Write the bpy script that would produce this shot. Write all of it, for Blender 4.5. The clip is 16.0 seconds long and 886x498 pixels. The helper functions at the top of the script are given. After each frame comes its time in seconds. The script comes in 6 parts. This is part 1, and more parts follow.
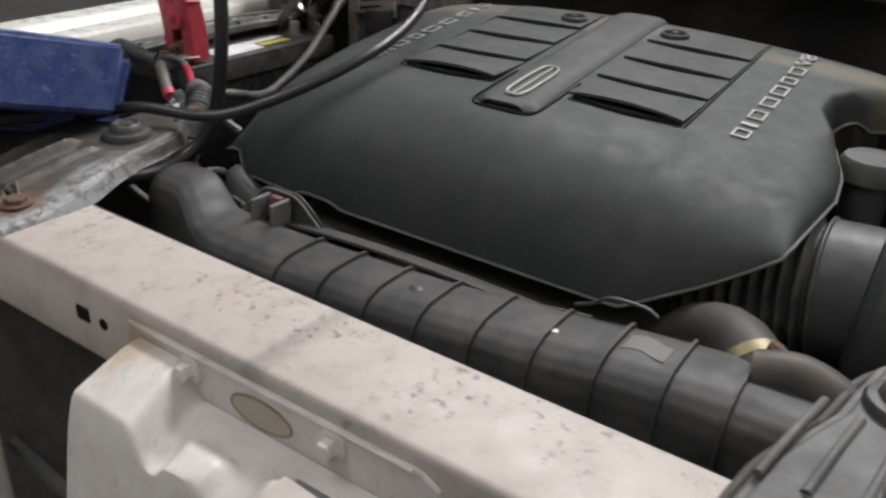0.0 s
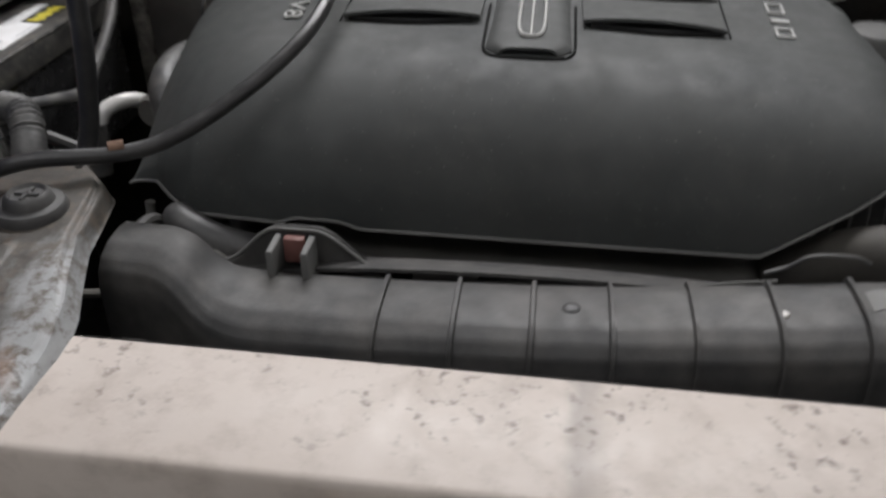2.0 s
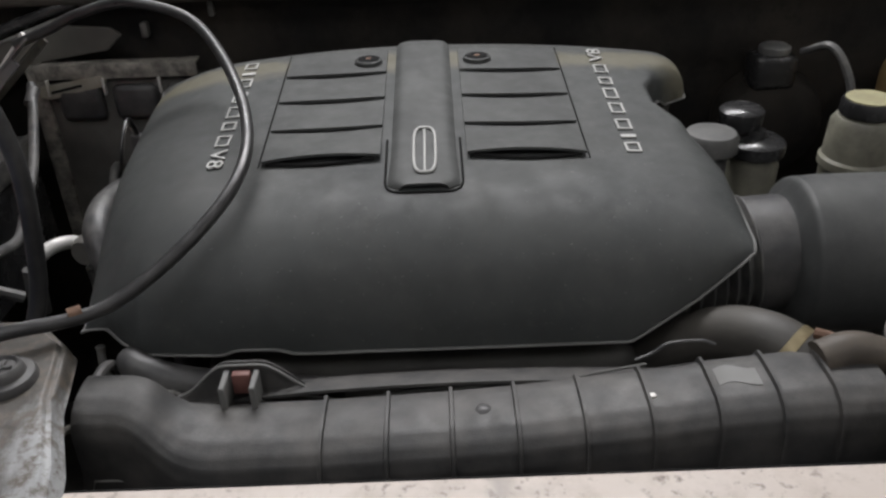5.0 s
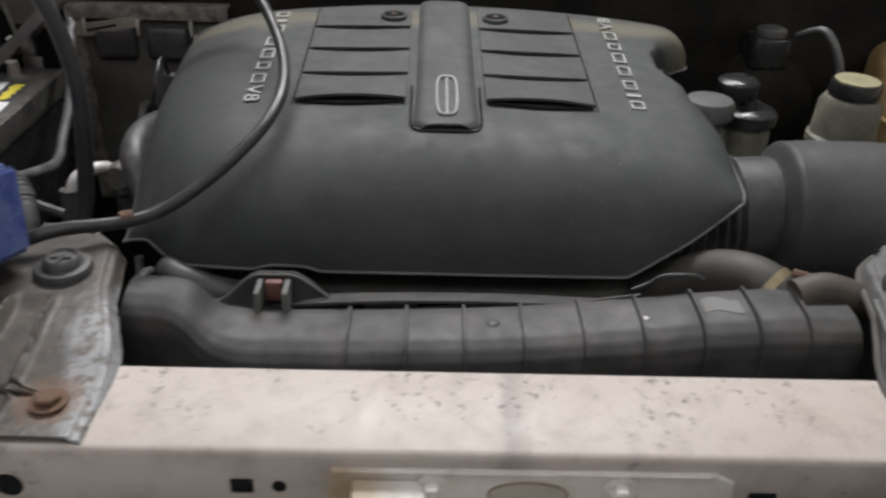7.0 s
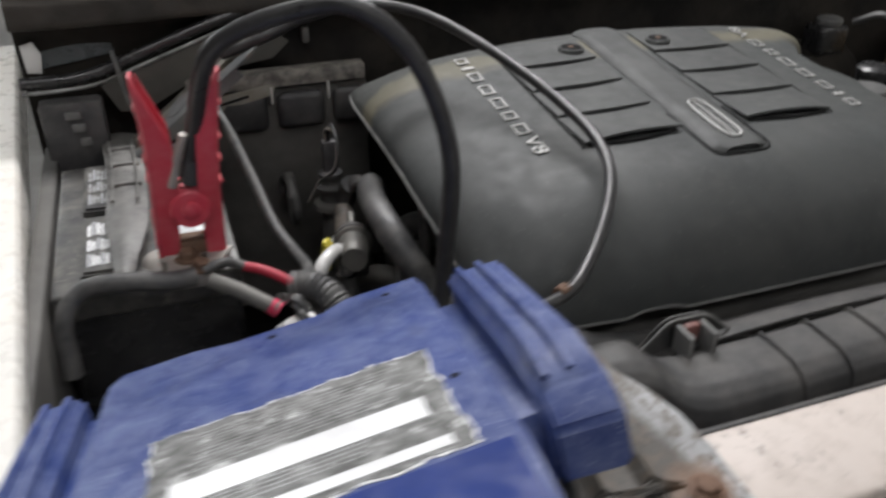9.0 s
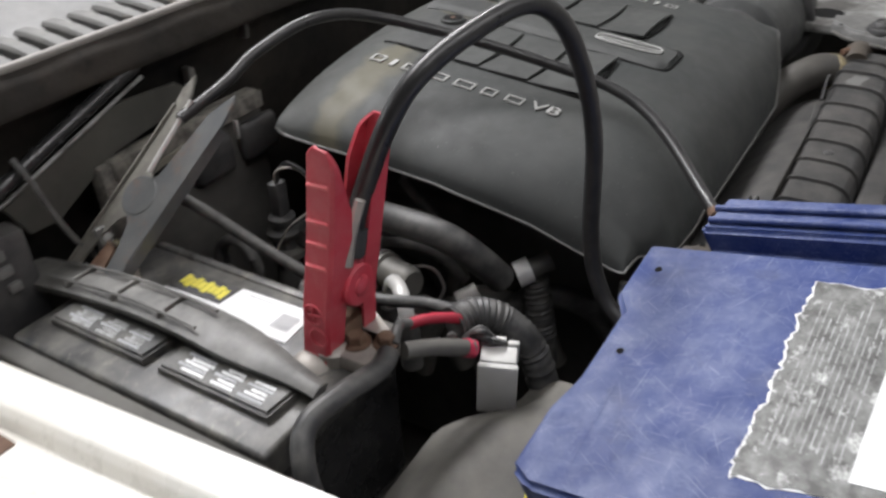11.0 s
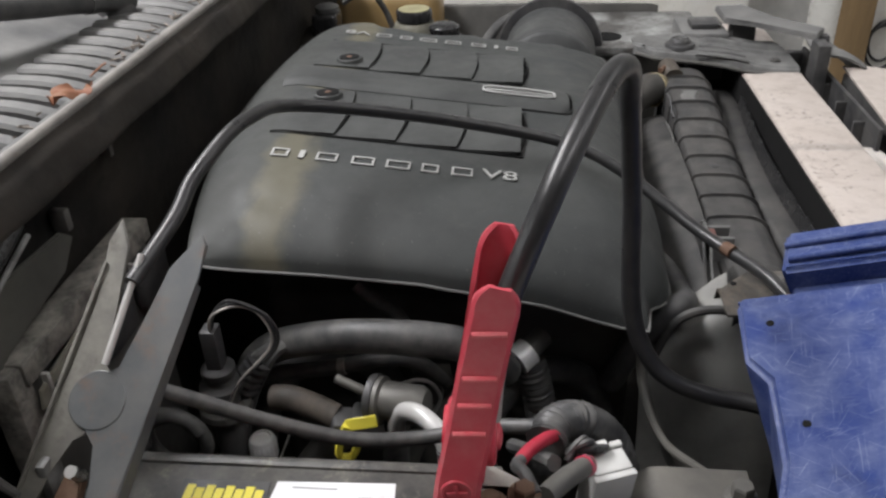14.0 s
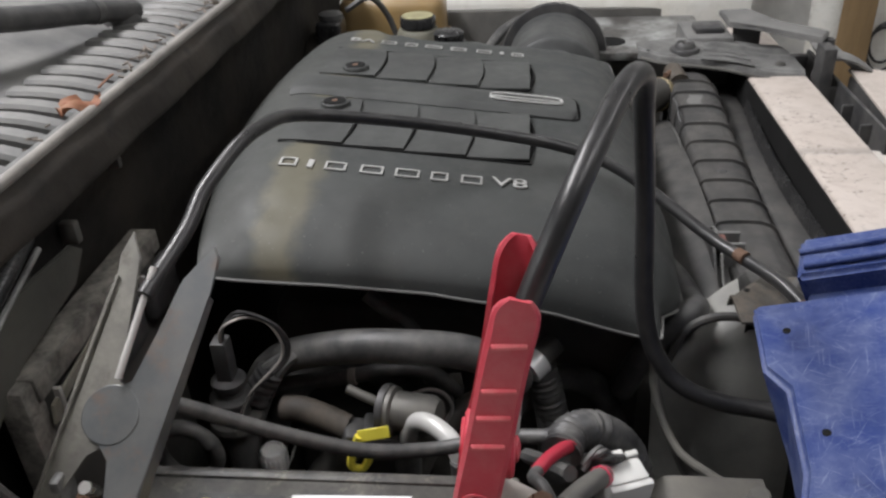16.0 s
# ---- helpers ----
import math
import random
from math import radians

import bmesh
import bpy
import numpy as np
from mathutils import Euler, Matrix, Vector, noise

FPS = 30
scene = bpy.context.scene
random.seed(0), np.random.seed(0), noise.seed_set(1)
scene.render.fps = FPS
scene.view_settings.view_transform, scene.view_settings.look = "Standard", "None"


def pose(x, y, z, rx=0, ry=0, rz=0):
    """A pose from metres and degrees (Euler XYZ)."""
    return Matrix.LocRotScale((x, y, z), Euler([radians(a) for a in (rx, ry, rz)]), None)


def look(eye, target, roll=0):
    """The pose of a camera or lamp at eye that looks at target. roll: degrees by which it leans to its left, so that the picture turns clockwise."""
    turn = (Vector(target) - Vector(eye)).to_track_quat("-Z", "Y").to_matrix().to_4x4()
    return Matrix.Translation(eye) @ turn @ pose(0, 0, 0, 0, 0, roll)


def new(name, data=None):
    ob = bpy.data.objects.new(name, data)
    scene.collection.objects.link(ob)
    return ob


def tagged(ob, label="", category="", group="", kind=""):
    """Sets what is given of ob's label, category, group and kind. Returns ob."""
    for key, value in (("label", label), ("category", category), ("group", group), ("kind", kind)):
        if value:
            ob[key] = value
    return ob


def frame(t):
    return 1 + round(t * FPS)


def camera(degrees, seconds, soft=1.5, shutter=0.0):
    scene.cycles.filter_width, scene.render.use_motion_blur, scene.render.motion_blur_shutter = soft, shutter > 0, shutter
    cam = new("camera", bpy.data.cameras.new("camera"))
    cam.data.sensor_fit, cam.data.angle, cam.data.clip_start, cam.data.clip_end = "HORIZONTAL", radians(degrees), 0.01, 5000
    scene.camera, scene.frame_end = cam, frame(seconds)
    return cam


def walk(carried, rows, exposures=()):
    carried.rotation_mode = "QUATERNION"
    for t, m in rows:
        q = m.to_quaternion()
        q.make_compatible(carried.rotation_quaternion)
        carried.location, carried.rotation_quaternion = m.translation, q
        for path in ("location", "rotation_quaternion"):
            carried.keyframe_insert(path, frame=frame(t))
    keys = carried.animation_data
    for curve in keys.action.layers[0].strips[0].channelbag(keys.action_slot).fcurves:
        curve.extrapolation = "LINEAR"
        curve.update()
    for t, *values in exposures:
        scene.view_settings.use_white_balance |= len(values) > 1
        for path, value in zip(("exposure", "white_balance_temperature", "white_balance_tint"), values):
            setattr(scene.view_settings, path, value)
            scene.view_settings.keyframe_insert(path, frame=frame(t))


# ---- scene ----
cam = camera(56.6, 16.0, soft=2.5, shutter=0.5)
PATH = [
    (0, (0.468, -0.418, 0.341), (-0.515, 1.07, -0.564), 2.8),
    (0.5, (0.344, -0.428, 0.337), (-0.399, 1.175, -0.6), 1.9),
    (1, (0.232, -0.458, 0.339), (-0.223, 1.219, -0.651), 0.8),
    (1.5, (0.16, -0.412, 0.334), (-0.217, 1.297, -0.633), 0.2),
    (2, (0.06, -0.371, 0.334), (-0.147, 1.286, -0.767), 0.3),
    (2.5, (0.003, -0.341, 0.347), (-0.057, 1.231, -0.888), -1.6),
    (3, (0.025, -0.336, 0.367), (0.002, 1.309, -0.77), -0.4),
    (3.5, (0.039, -0.345, 0.399), (0.003, 1.352, -0.659), -1.5),
    (4, (0.063, -0.357, 0.424), (0.021, 1.344, -0.627), -2.2),
    (4.2, (0.07, -0.38, 0.433), (0.035, 1.348, -0.574), -2.1),
    (6.3, (0.042, -0.485, 0.459), (0.11, 1.227, -0.573), -1.5),
    (6.5, (0.058, -0.503, 0.452), (0.099, 1.207, -0.584), -0.1),
    (7, (0.026, -0.531, 0.441), (0.071, 1.181, -0.593), 2.1),
    (7.5, (-0.168, -0.563, 0.445), (-0.057, 1.147, -0.586), -2.5),
    (8, (-0.313, -0.545, 0.457), (-0.067, 1.159, -0.562), -1.1),
    (8.5, (-0.408, -0.442, 0.469), (-0.039, 1.267, -0.502), -1.5),
    (9, (-0.586, -0.394, 0.463), (0.007, 1.229, -0.543), 0.3),
    (9.2, (-0.682, -0.385, 0.470), (-0.03, 1.194, -0.564), -0.9),
    (11.3, (-1.026, 0.066, 0.485), (0.479, 0.848, -0.570), -1.9),
    (11.5, (-1.011, 0.094, 0.477), (0.544, 0.8, -0.564), -1.1),
    (12, (-0.975, 0.17, 0.471), (0.622, 0.76, -0.578), 0.6),
    (12.5, (-0.981, 0.282, 0.466), (0.644, 0.662, -0.636), -3.0),
    (13, (-0.996, 0.356, 0.47), (0.673, 0.608, -0.603), -3.5),
    (13.5, (-0.994, 0.365, 0.473), (0.692, 0.579, -0.58), -2.8),
    (14, (-0.996, 0.371, 0.48), (0.712, 0.571, -0.541), -2.5),
    (14.5, (-0.998, 0.376, 0.48), (0.711, 0.581, -0.539), -2.8),
    (15, (-0.99, 0.383, 0.477), (0.719, 0.55, -0.548), -2.0),
    (15.5, (-0.989, 0.382, 0.482), (0.723, 0.58, -0.533), -2.9),
    (16, (-0.991, 0.382, 0.482), (0.723, 0.583, -0.53), -3.0),
]

EXPOSURE = [(0, 0.0), (1.0, -0.02), (2.0, -0.12), (3.0, -0.04), (3.6, 0.0), (7.6, 0.0), (8.5, 0.14), (9, 0.2), (11.3, 0.3), (12.5, 0.25), (14, 0.2), (16, 0.2)]
walk(cam, [(t, look(e, g, r)) for t, e, g, r in PATH], EXPOSURE)

# ---- light: a garage with fluorescent tubes out of view, and one unseen window ----
world = bpy.data.worlds.new("garage_air")
scene.world = world
world.use_nodes = True
world.node_tree.nodes["Background"].inputs[0].default_value = (0.80, 0.90, 1.0, 1)
world.node_tree.nodes["Background"].inputs[1].default_value = 0.02


def tube_lamp(name, place, target, length, width, watts, tint):
    data = bpy.data.lights.new(name, "AREA")
    data.shape, data.size, data.size_y = "RECTANGLE", length, width
    data.energy, data.color = watts, tint
    ob = new(name, data)
    ob.matrix_world = look(place, target)
    return tagged(ob, "unseen fluorescent ceiling tube, added to light the garage", "lamp", kind="structure")


COOL = (1.0, 0.985, 1.005)
tube_lamp("ceiling_tube_1", (0.08, 1.50, 1.88), (0.0, 0.4, 0.0), 1.8, 0.50, 86, COOL)
tube_lamp("ceiling_tube_2", (0.2, -1.5, 1.88), (0.1, 0.0, 0.0), 1.3, 0.40, 9, COOL)
tube_lamp("ceiling_tube_3", (-0.85, -0.45, 1.90), (-0.45, 0.30, 0.0), 1.3, 0.30, 11, COOL)
# fill lamp added to brighten the post and boards beyond the car
tube_lamp("far_fill_lamp", (1.9, -0.9, 1.88), (2.9, -1.0, -0.2), 1.3, 0.30, 16, COOL)

# ---- materials ----


def ramp(nt, src, stops):
    r = nt.nodes.new("ShaderNodeValToRGB")
    el = r.color_ramp.elements
    while len(el) < len(stops):
        el.new(0.5)
    for e, (p, c) in zip(el, stops):
        e.position, e.color = p, (*c, 1)
    nt.links.new(src, r.inputs[0])
    return r.outputs[0]


def mixed(nt, fac, a, b):
    m = nt.nodes.new("ShaderNodeMix")
    m.data_type = "RGBA"
    for sock, v in ((m.inputs[0], fac), (m.inputs[6], a), (m.inputs[7], b)):
        if isinstance(v, (int, float)):
            sock.default_value = v
        elif isinstance(v, tuple):
            sock.default_value = (*v, 1)
        else:
            nt.links.new(v, sock)
    return m.outputs[2]


def noise_tex(nt, co, scale, detail=4.0, rough=0.6, stretch=None):
    n = nt.nodes.new("ShaderNodeTexNoise")
    n.inputs["Scale"].default_value, n.inputs["Detail"].default_value, n.inputs["Roughness"].default_value = scale, detail, rough
    if stretch:
        m = nt.nodes.new("ShaderNodeMapping")
        m.inputs["Scale"].default_value = stretch
        nt.links.new(co, m.inputs[0])
        co = m.outputs[0]
    nt.links.new(co, n.inputs["Vector"])
    return n.outputs["Fac"]


def material(name, base, rough=0.5, metal=0.0, dust=(0.3, 0.29, 0.27), dust_amount=0.0, dust_scale=14.0, stain=None, stain_amount=0.0,
             stain_scale=30.0, grain=250.0, bump=0.15, vary=0.15, spec=0.5, stretch=None):
    """Base colour with broad variation, dust or stains at a second scale, fine grain relief."""
    m = bpy.data.materials.new(name)
    m.use_nodes = True
    nt = m.node_tree
    bsdf = nt.nodes["Principled BSDF"]
    co = nt.nodes.new("ShaderNodeTexCoord").outputs["Object"]
    broad = noise_tex(nt, co, 9.0, 3.0, stretch=stretch)
    col = ramp(nt, broad, [(0.3, tuple(c * (1 - vary) for c in base)), (0.7, tuple(min(1, c * (1 + vary)) for c in base))])
    rsrc = None
    if dust_amount:
        d = noise_tex(nt, co, dust_scale, 6.0, 0.65, stretch)
        f = ramp(nt, d, [(0.38, (0, 0, 0)), (0.72, (dust_amount,) * 3)])
        col = mixed(nt, f, col, dust)
    if stain_amount:
        s = noise_tex(nt, co, stain_scale, 8.0, 0.7)
        f = ramp(nt, s, [(0.56, (0, 0, 0)), (0.68, (stain_amount,) * 3)])
        col = mixed(nt, f, col, stain)
    nt.links.new(col, bsdf.inputs["Base Color"])
    rn = noise_tex(nt, co, 40.0, 4.0)
    rr = ramp(nt, rn, [(0.3, (max(0.03, rough - 0.1),) * 3), (0.7, (min(1, rough + 0.1),) * 3)])
    nt.links.new(rr, bsdf.inputs["Roughness"])
    bsdf.inputs["Metallic"].default_value = metal
    bsdf.inputs["Specular IOR Level"].default_value = spec
    if bump:
        g = noise_tex(nt, co, grain, 3.0)
        b = nt.nodes.new("ShaderNodeBump")
        b.inputs["Strength"].default_value, b.inputs["Distance"].default_value = bump, 0.001
        nt.links.new(g, b.inputs["Height"])
        nt.links.new(b.outputs[0], bsdf.inputs["Normal"])
    return m


def cover_material():
    """Matt grained dark plastic, with a band of pale road dust along the rear, cut off where the cowl's shade is
    painted in.
    """
    m = material("cover_plastic", (0.0335, 0.0368, 0.0363), 0.62, dust=(0.064, 0.065, 0.061), dust_amount=0.5, dust_scale=7.0, stain=(0.052, 0.053, 0.050), stain_amount=0.6, stain_scale=26, grain=700, bump=0.2, vary=0.15, spec=0.38)
    nt = m.node_tree
    bsdf = nt.nodes["Principled BSDF"]
    old = bsdf.inputs["Base Color"].links[0].from_socket
    sep = nt.nodes.new("ShaderNodeSeparateXYZ")
    co = nt.nodes.new("ShaderNodeTexCoord").outputs["Object"]
    nt.links.new(co, sep.inputs[0])
    wob = noise_tex(nt, co, 16.0, 4.0)
    add = nt.nodes.new("ShaderNodeMath")
    add.operation = "MULTIPLY_ADD"
    nt.links.new(wob, add.inputs[0])
    add.inputs[1].default_value = 0.06
    nt.links.new(sep.outputs["Y"], add.inputs[2])
    # the last stop drops the dust to paint in the cowl's shade
    f = ramp(nt, add.outputs[0], [(0.628, (0, 0, 0)), (0.650, (0.62, 0.62, 0.62)), (0.676, (0.55, 0.55, 0.55)), (0.69, (0.04, 0.04, 0.04))])
    col = mixed(nt, f, old, (0.135, 0.122, 0.08))
    speck = ramp(nt, noise_tex(nt, co, 330.0, 1.0, 0.5), [(0.735, (0, 0, 0)), (0.775, (0.55, 0.55, 0.55))])
    col = mixed(nt, speck, col, (0.16, 0.16, 0.15))
    scuff = ramp(nt, noise_tex(nt, co, 18.0, 6.0, 0.75, (1.0, 0.22, 1.0)), [(0.60, (0, 0, 0)), (0.74, (0.35, 0.35, 0.35))])
    col = mixed(nt, scuff, col, (0.075, 0.076, 0.073))
    nt.links.new(col, bsdf.inputs["Base Color"])
    return m


M_COVER = cover_material()
M_REDRIB = material("raised_red_vinyl", (0.62, 0.10, 0.12), 0.45, dust=(0.7, 0.35, 0.33), dust_amount=0.4, dust_scale=90)
M_LOUVER = material("louver_plastic", (0.040, 0.042, 0.041), 0.62, dust=(0.074, 0.077, 0.073), dust_amount=0.5, dust_scale=9, grain=700, bump=0.2, spec=0.38)
M_EDGE = material("worn_edge_plastic", (0.13, 0.13, 0.125), 0.6)
M_DUSTRIM = material("dusty_rim_plastic", (0.07, 0.069, 0.065), 0.6)
M_BLACK = material("black_plastic", (0.034, 0.034, 0.036), 0.5, dust=(0.15, 0.145, 0.135), dust_amount=0.45, dust_scale=22)
M_SHROUD = material("shroud_plastic", (0.032, 0.032, 0.032), 0.58, dust=(0.098, 0.092, 0.085), dust_amount=0.7, dust_scale=22, grain=500, bump=0.25)
M_RUBBER = material("rubber", (0.045, 0.045, 0.046), 0.5, dust=(0.19, 0.185, 0.17), dust_amount=0.55, dust_scale=40)
M_CABLE = material("cable_jacket", (0.018, 0.018, 0.019), 0.36, dust=(0.06, 0.058, 0.055), dust_amount=0.4, dust_scale=60, bump=0.1)
M_RED = material("red_vinyl", (0.46, 0.038, 0.060), 0.45, dust=(0.55, 0.2, 0.21), dust_amount=0.3, dust_scale=60, bump=0.15)
M_BLUE = material("blue_moulded_plastic", (0.022, 0.043, 0.165), 0.46, dust=(0.120, 0.148, 0.270), dust_amount=0.75, dust_scale=38, stain=(0.015, 0.026, 0.095), stain_amount=0.5, stain_scale=17, grain=300, bump=0.2, spec=0.3)


def scratch(m, pale, layers):
    """Adds fine pale scratches: thin threads of stretched noise lying at several angles."""
    nt = m.node_tree
    bsdf = nt.nodes["Principled BSDF"]
    col = bsdf.inputs["Base Color"].links[0].from_socket
    co = nt.nodes.new("ShaderNodeTexCoord").outputs["Object"]
    for angle, scale, lo, hi, amount in layers:
        turn = nt.nodes.new("ShaderNodeMapping")
        turn.inputs["Rotation"].default_value = (0.2, 0.1, radians(angle))
        nt.links.new(co, turn.inputs[0])
        f = ramp(nt, noise_tex(nt, turn.outputs[0], scale, 3.0, 0.6, (0.07, 4.0, 1.0)), [(lo, (0, 0, 0)), (hi, (amount,) * 3)])
        col = mixed(nt, f, col, pale)
    nt.links.new(col, bsdf.inputs["Base Color"])


M_BLUEGLOSS = material("polished_blue_plastic", (0.028, 0.048, 0.185), 0.14, dust=(0.06, 0.08, 0.22), dust_amount=0.4, dust_scale=16, grain=300, bump=0.03)
scratch(M_BLUE, (0.36, 0.40, 0.52), [(12, 260, 0.64, 0.69, 0.30), (71, 300, 0.645, 0.69, 0.30), (128, 280, 0.64, 0.69, 0.28), (40, 210, 0.66, 0.70, 0.3), (98, 360, 0.63, 0.69, 0.26), (155, 240, 0.655, 0.70, 0.26)])


def paint_material():
    """Old cream paint: broad grime, clusters of dark chips and specks."""
    m = material("cream_paint", (0.52, 0.465, 0.425), 0.5, dust=(0.36, 0.31, 0.27), dust_amount=0.55, dust_scale=9, grain=120, bump=0.1, vary=0.07)
    nt = m.node_tree
    bsdf = nt.nodes["Principled BSDF"]
    old = bsdf.inputs["Base Color"].links[0].from_socket
    co = nt.nodes.new("ShaderNodeTexCoord").outputs["Object"]
    specks = ramp(nt, noise_tex(nt, co, 95.0, 2.5, 0.65), [(0.565, (0, 0, 0)), (0.72, (1, 1, 1))])
    sep = nt.nodes.new("ShaderNodeSeparateXYZ")
    nt.links.new(co, sep.inputs[0])
    lean = nt.nodes.new("ShaderNodeMath")          # more chips towards the rear edge
    lean.operation = "MULTIPLY_ADD"
    nt.links.new(sep.outputs["Y"], lean.inputs[0])
    lean.inputs[1].default_value = 1.6
    nt.links.new(noise_tex(nt, co, 13.0, 4.0, 0.6), lean.inputs[2])
    where = ramp(nt, lean.outputs[0], [(0.36, (0, 0, 0)), (0.54, (0.95, 0.95, 0.95))])
    wav = nt.nodes.new("ShaderNodeMath")           # a faint grey streak across the beam
    wav.operation = "MULTIPLY_ADD"
    nt.links.new(noise_tex(nt, co, 25.0, 3.0), wav.inputs[0])
    wav.inputs[1].default_value = 0.03
    nt.links.new(sep.outputs["X"], wav.inputs[2])
    streak = ramp(nt, wav.outputs[0], [(0.100, (0, 0, 0)), (0.108, (0.75, 0.75, 0.75)), (0.118, (0.55, 0.55, 0.55)), (0.130, (0, 0, 0))])
    old = mixed(nt, streak, old, (0.27, 0.245, 0.225))
    col = mixed(nt, mixed(nt, where, (0.0, 0.0, 0.0), specks), old, (0.095, 0.075, 0.062))
    soft = ramp(nt, noise_tex(nt, co, 26.0, 5.0, 0.65), [(0.47, (0, 0, 0)), (0.72, (0.6, 0.6, 0.6))])
    nt.links.new(mixed(nt, soft, col, (0.30, 0.255, 0.22)), bsdf.inputs["Base Color"])
    return m


M_PAINT = paint_material()
M_FENDER = material("white_paint", (0.74, 0.73, 0.69), 0.3, dust=(0.5, 0.42, 0.30), dust_amount=0.3, dust_scale=6, bump=0.0, vary=0.05)
M_GREYMETAL = material("weathered_steel", (0.065, 0.062, 0.058), 0.5, metal=0.1, dust=(0.40, 0.41, 0.40), dust_amount=0.95, dust_scale=13, stain=(0.06, 0.05, 0.045),
                       stain_amount=0.8, stain_scale=18, grain=90, bump=0.4)
M_GLOSSBLACK = material("glossy_black_plastic", (0.016, 0.016, 0.017), 0.25, dust=(0.05, 0.05, 0.048), dust_amount=0.4, dust_scale=30)
M_DULLSTEEL = material("dull_steel", (0.09, 0.09, 0.088), 0.6, dust=(0.24, 0.24, 0.23), dust_amount=0.75, dust_scale=16, stain=(0.06, 0.055, 0.05), stain_amount=0.6, stain_scale=30, bump=0.3)
M_STEEL = material("bright_steel", (0.62, 0.61, 0.59), 0.3, metal=1.0, stain=(0.2, 0.15, 0.1), stain_amount=0.4)
M_ALU = material("dull_aluminium", (0.56, 0.55, 0.53), 0.45, metal=0.35, dust=(0.3, 0.28, 0.25), dust_amount=0.5)
M_PALEALU = material("pale_cast_alloy", (0.62, 0.615, 0.60), 0.4, metal=0.1, dust=(0.5, 0.48, 0.45), dust_amount=0.5, dust_scale=60)
M_BRIGHTZINC = material("bright_zinc", (0.86, 0.86, 0.85), 0.35, metal=0.15, dust=(0.6, 0.59, 0.57), dust_amount=0.4, dust_scale=60)
M_CLAMPSTEEL = material("painted_clamp_steel", (0.078, 0.083, 0.086), 0.42, metal=0.2, dust=(0.16, 0.155, 0.145), dust_amount=0.6, dust_scale=22, stain=(0.2, 0.1, 0.05), stain_amount=0.3, bump=0.1)
M_TANSTEEL = material("dirty_clamp_steel", (0.105, 0.10, 0.088), 0.55, metal=0.1, dust=(0.24, 0.23, 0.195), dust_amount=0.7, dust_scale=26, stain=(0.06, 0.05, 0.04), stain_amount=0.6, stain_scale=40, bump=0.3)
M_RUST = material("rust", (0.095, 0.050, 0.030), 0.8, dust=(0.20, 0.13, 0.09), dust_amount=0.6, dust_scale=80, bump=0.5)
M_LEAD = material("lead_terminal", (0.32, 0.30, 0.28), 0.55, metal=0.5, dust=(0.5, 0.46, 0.4), dust_amount=0.5, dust_scale=70)
M_WHITEPL = material("white_plastic", (0.62, 0.62, 0.60), 0.45, dust=(0.5, 0.48, 0.44), dust_amount=0.3)
M_LABEL = material("label_paper", (0.72, 0.73, 0.74), 0.55, dust=(0.52, 0.52, 0.50), dust_amount=0.5, dust_scale=45, bump=0)
M_LABELDARK = material("label_dark", (0.065, 0.066, 0.062), 0.5, dust=(0.42, 0.43, 0.42), dust_amount=0.55, dust_scale=75, stain=(0.58, 0.59, 0.58), stain_amount=1.0, stain_scale=60, bump=0)
M_PRINT = material("worn_print", (0.40, 0.41, 0.41), 0.55, dust=(0.12, 0.12, 0.115), dust_amount=1.0, dust_scale=90, bump=0)
M_INK = material("grey_ink", (0.35, 0.36, 0.37), 0.6, bump=0)
M_YELLOW = material("yellow_print", (0.72, 0.63, 0.07), 0.5, bump=0)
M_LETTER = material("silver_letter", (0.36, 0.36, 0.35), 0.42, metal=0.1, dust=(0.3, 0.3, 0.28), dust_amount=0.5, dust_scale=90)
M_BATTERY = material("battery_case", (0.03, 0.03, 0.031), 0.42, dust=(0.14, 0.134, 0.118), dust_amount=0.8, dust_scale=30, stain=(0.24, 0.225, 0.185), stain_amount=0.5, stain_scale=70)
M_TANK = material("yellowed_tank", (0.30, 0.20, 0.085), 0.4, dust=(0.20, 0.15, 0.085), dust_amount=0.5)
# Dirty whitish plastic, darkened further for the dim light on that side
M_TANKW = material("dimmed_whitish_tank", (0.17, 0.165, 0.13), 0.45, dust=(0.06, 0.057, 0.045), dust_amount=0.8, dust_scale=24)
M_DARK = material("grimy_dark_metal", (0.062, 0.060, 0.056), 0.7, dust=(0.13, 0.125, 0.112), dust_amount=0.6, dust_scale=12)
# Near-black colour painted in for the shade of holes, gaps and grooves
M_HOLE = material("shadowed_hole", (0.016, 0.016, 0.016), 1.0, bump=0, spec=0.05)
M_COWL = material("cowl_plastic", (0.085, 0.086, 0.086), 0.5, dust=(0.22, 0.215, 0.20), dust_amount=0.6, dust_scale=9)
# Mottled grime, darkened to near black for the shade at firewall and booster
M_SEAL = material("shade_darkened_grime", (0.008, 0.0075, 0.007), 0.8, dust=(0.034, 0.029, 0.023), dust_amount=0.85, dust_scale=7, stain=(0.004, 0.004, 0.004), stain_amount=0.7, stain_scale=22, grain=120, bump=0.5, spec=0.2)
M_LEAF = material("dry_leaf", (0.17, 0.055, 0.022), 0.7, dust=(0.26, 0.17, 0.10), dust_amount=0.6, dust_scale=60)


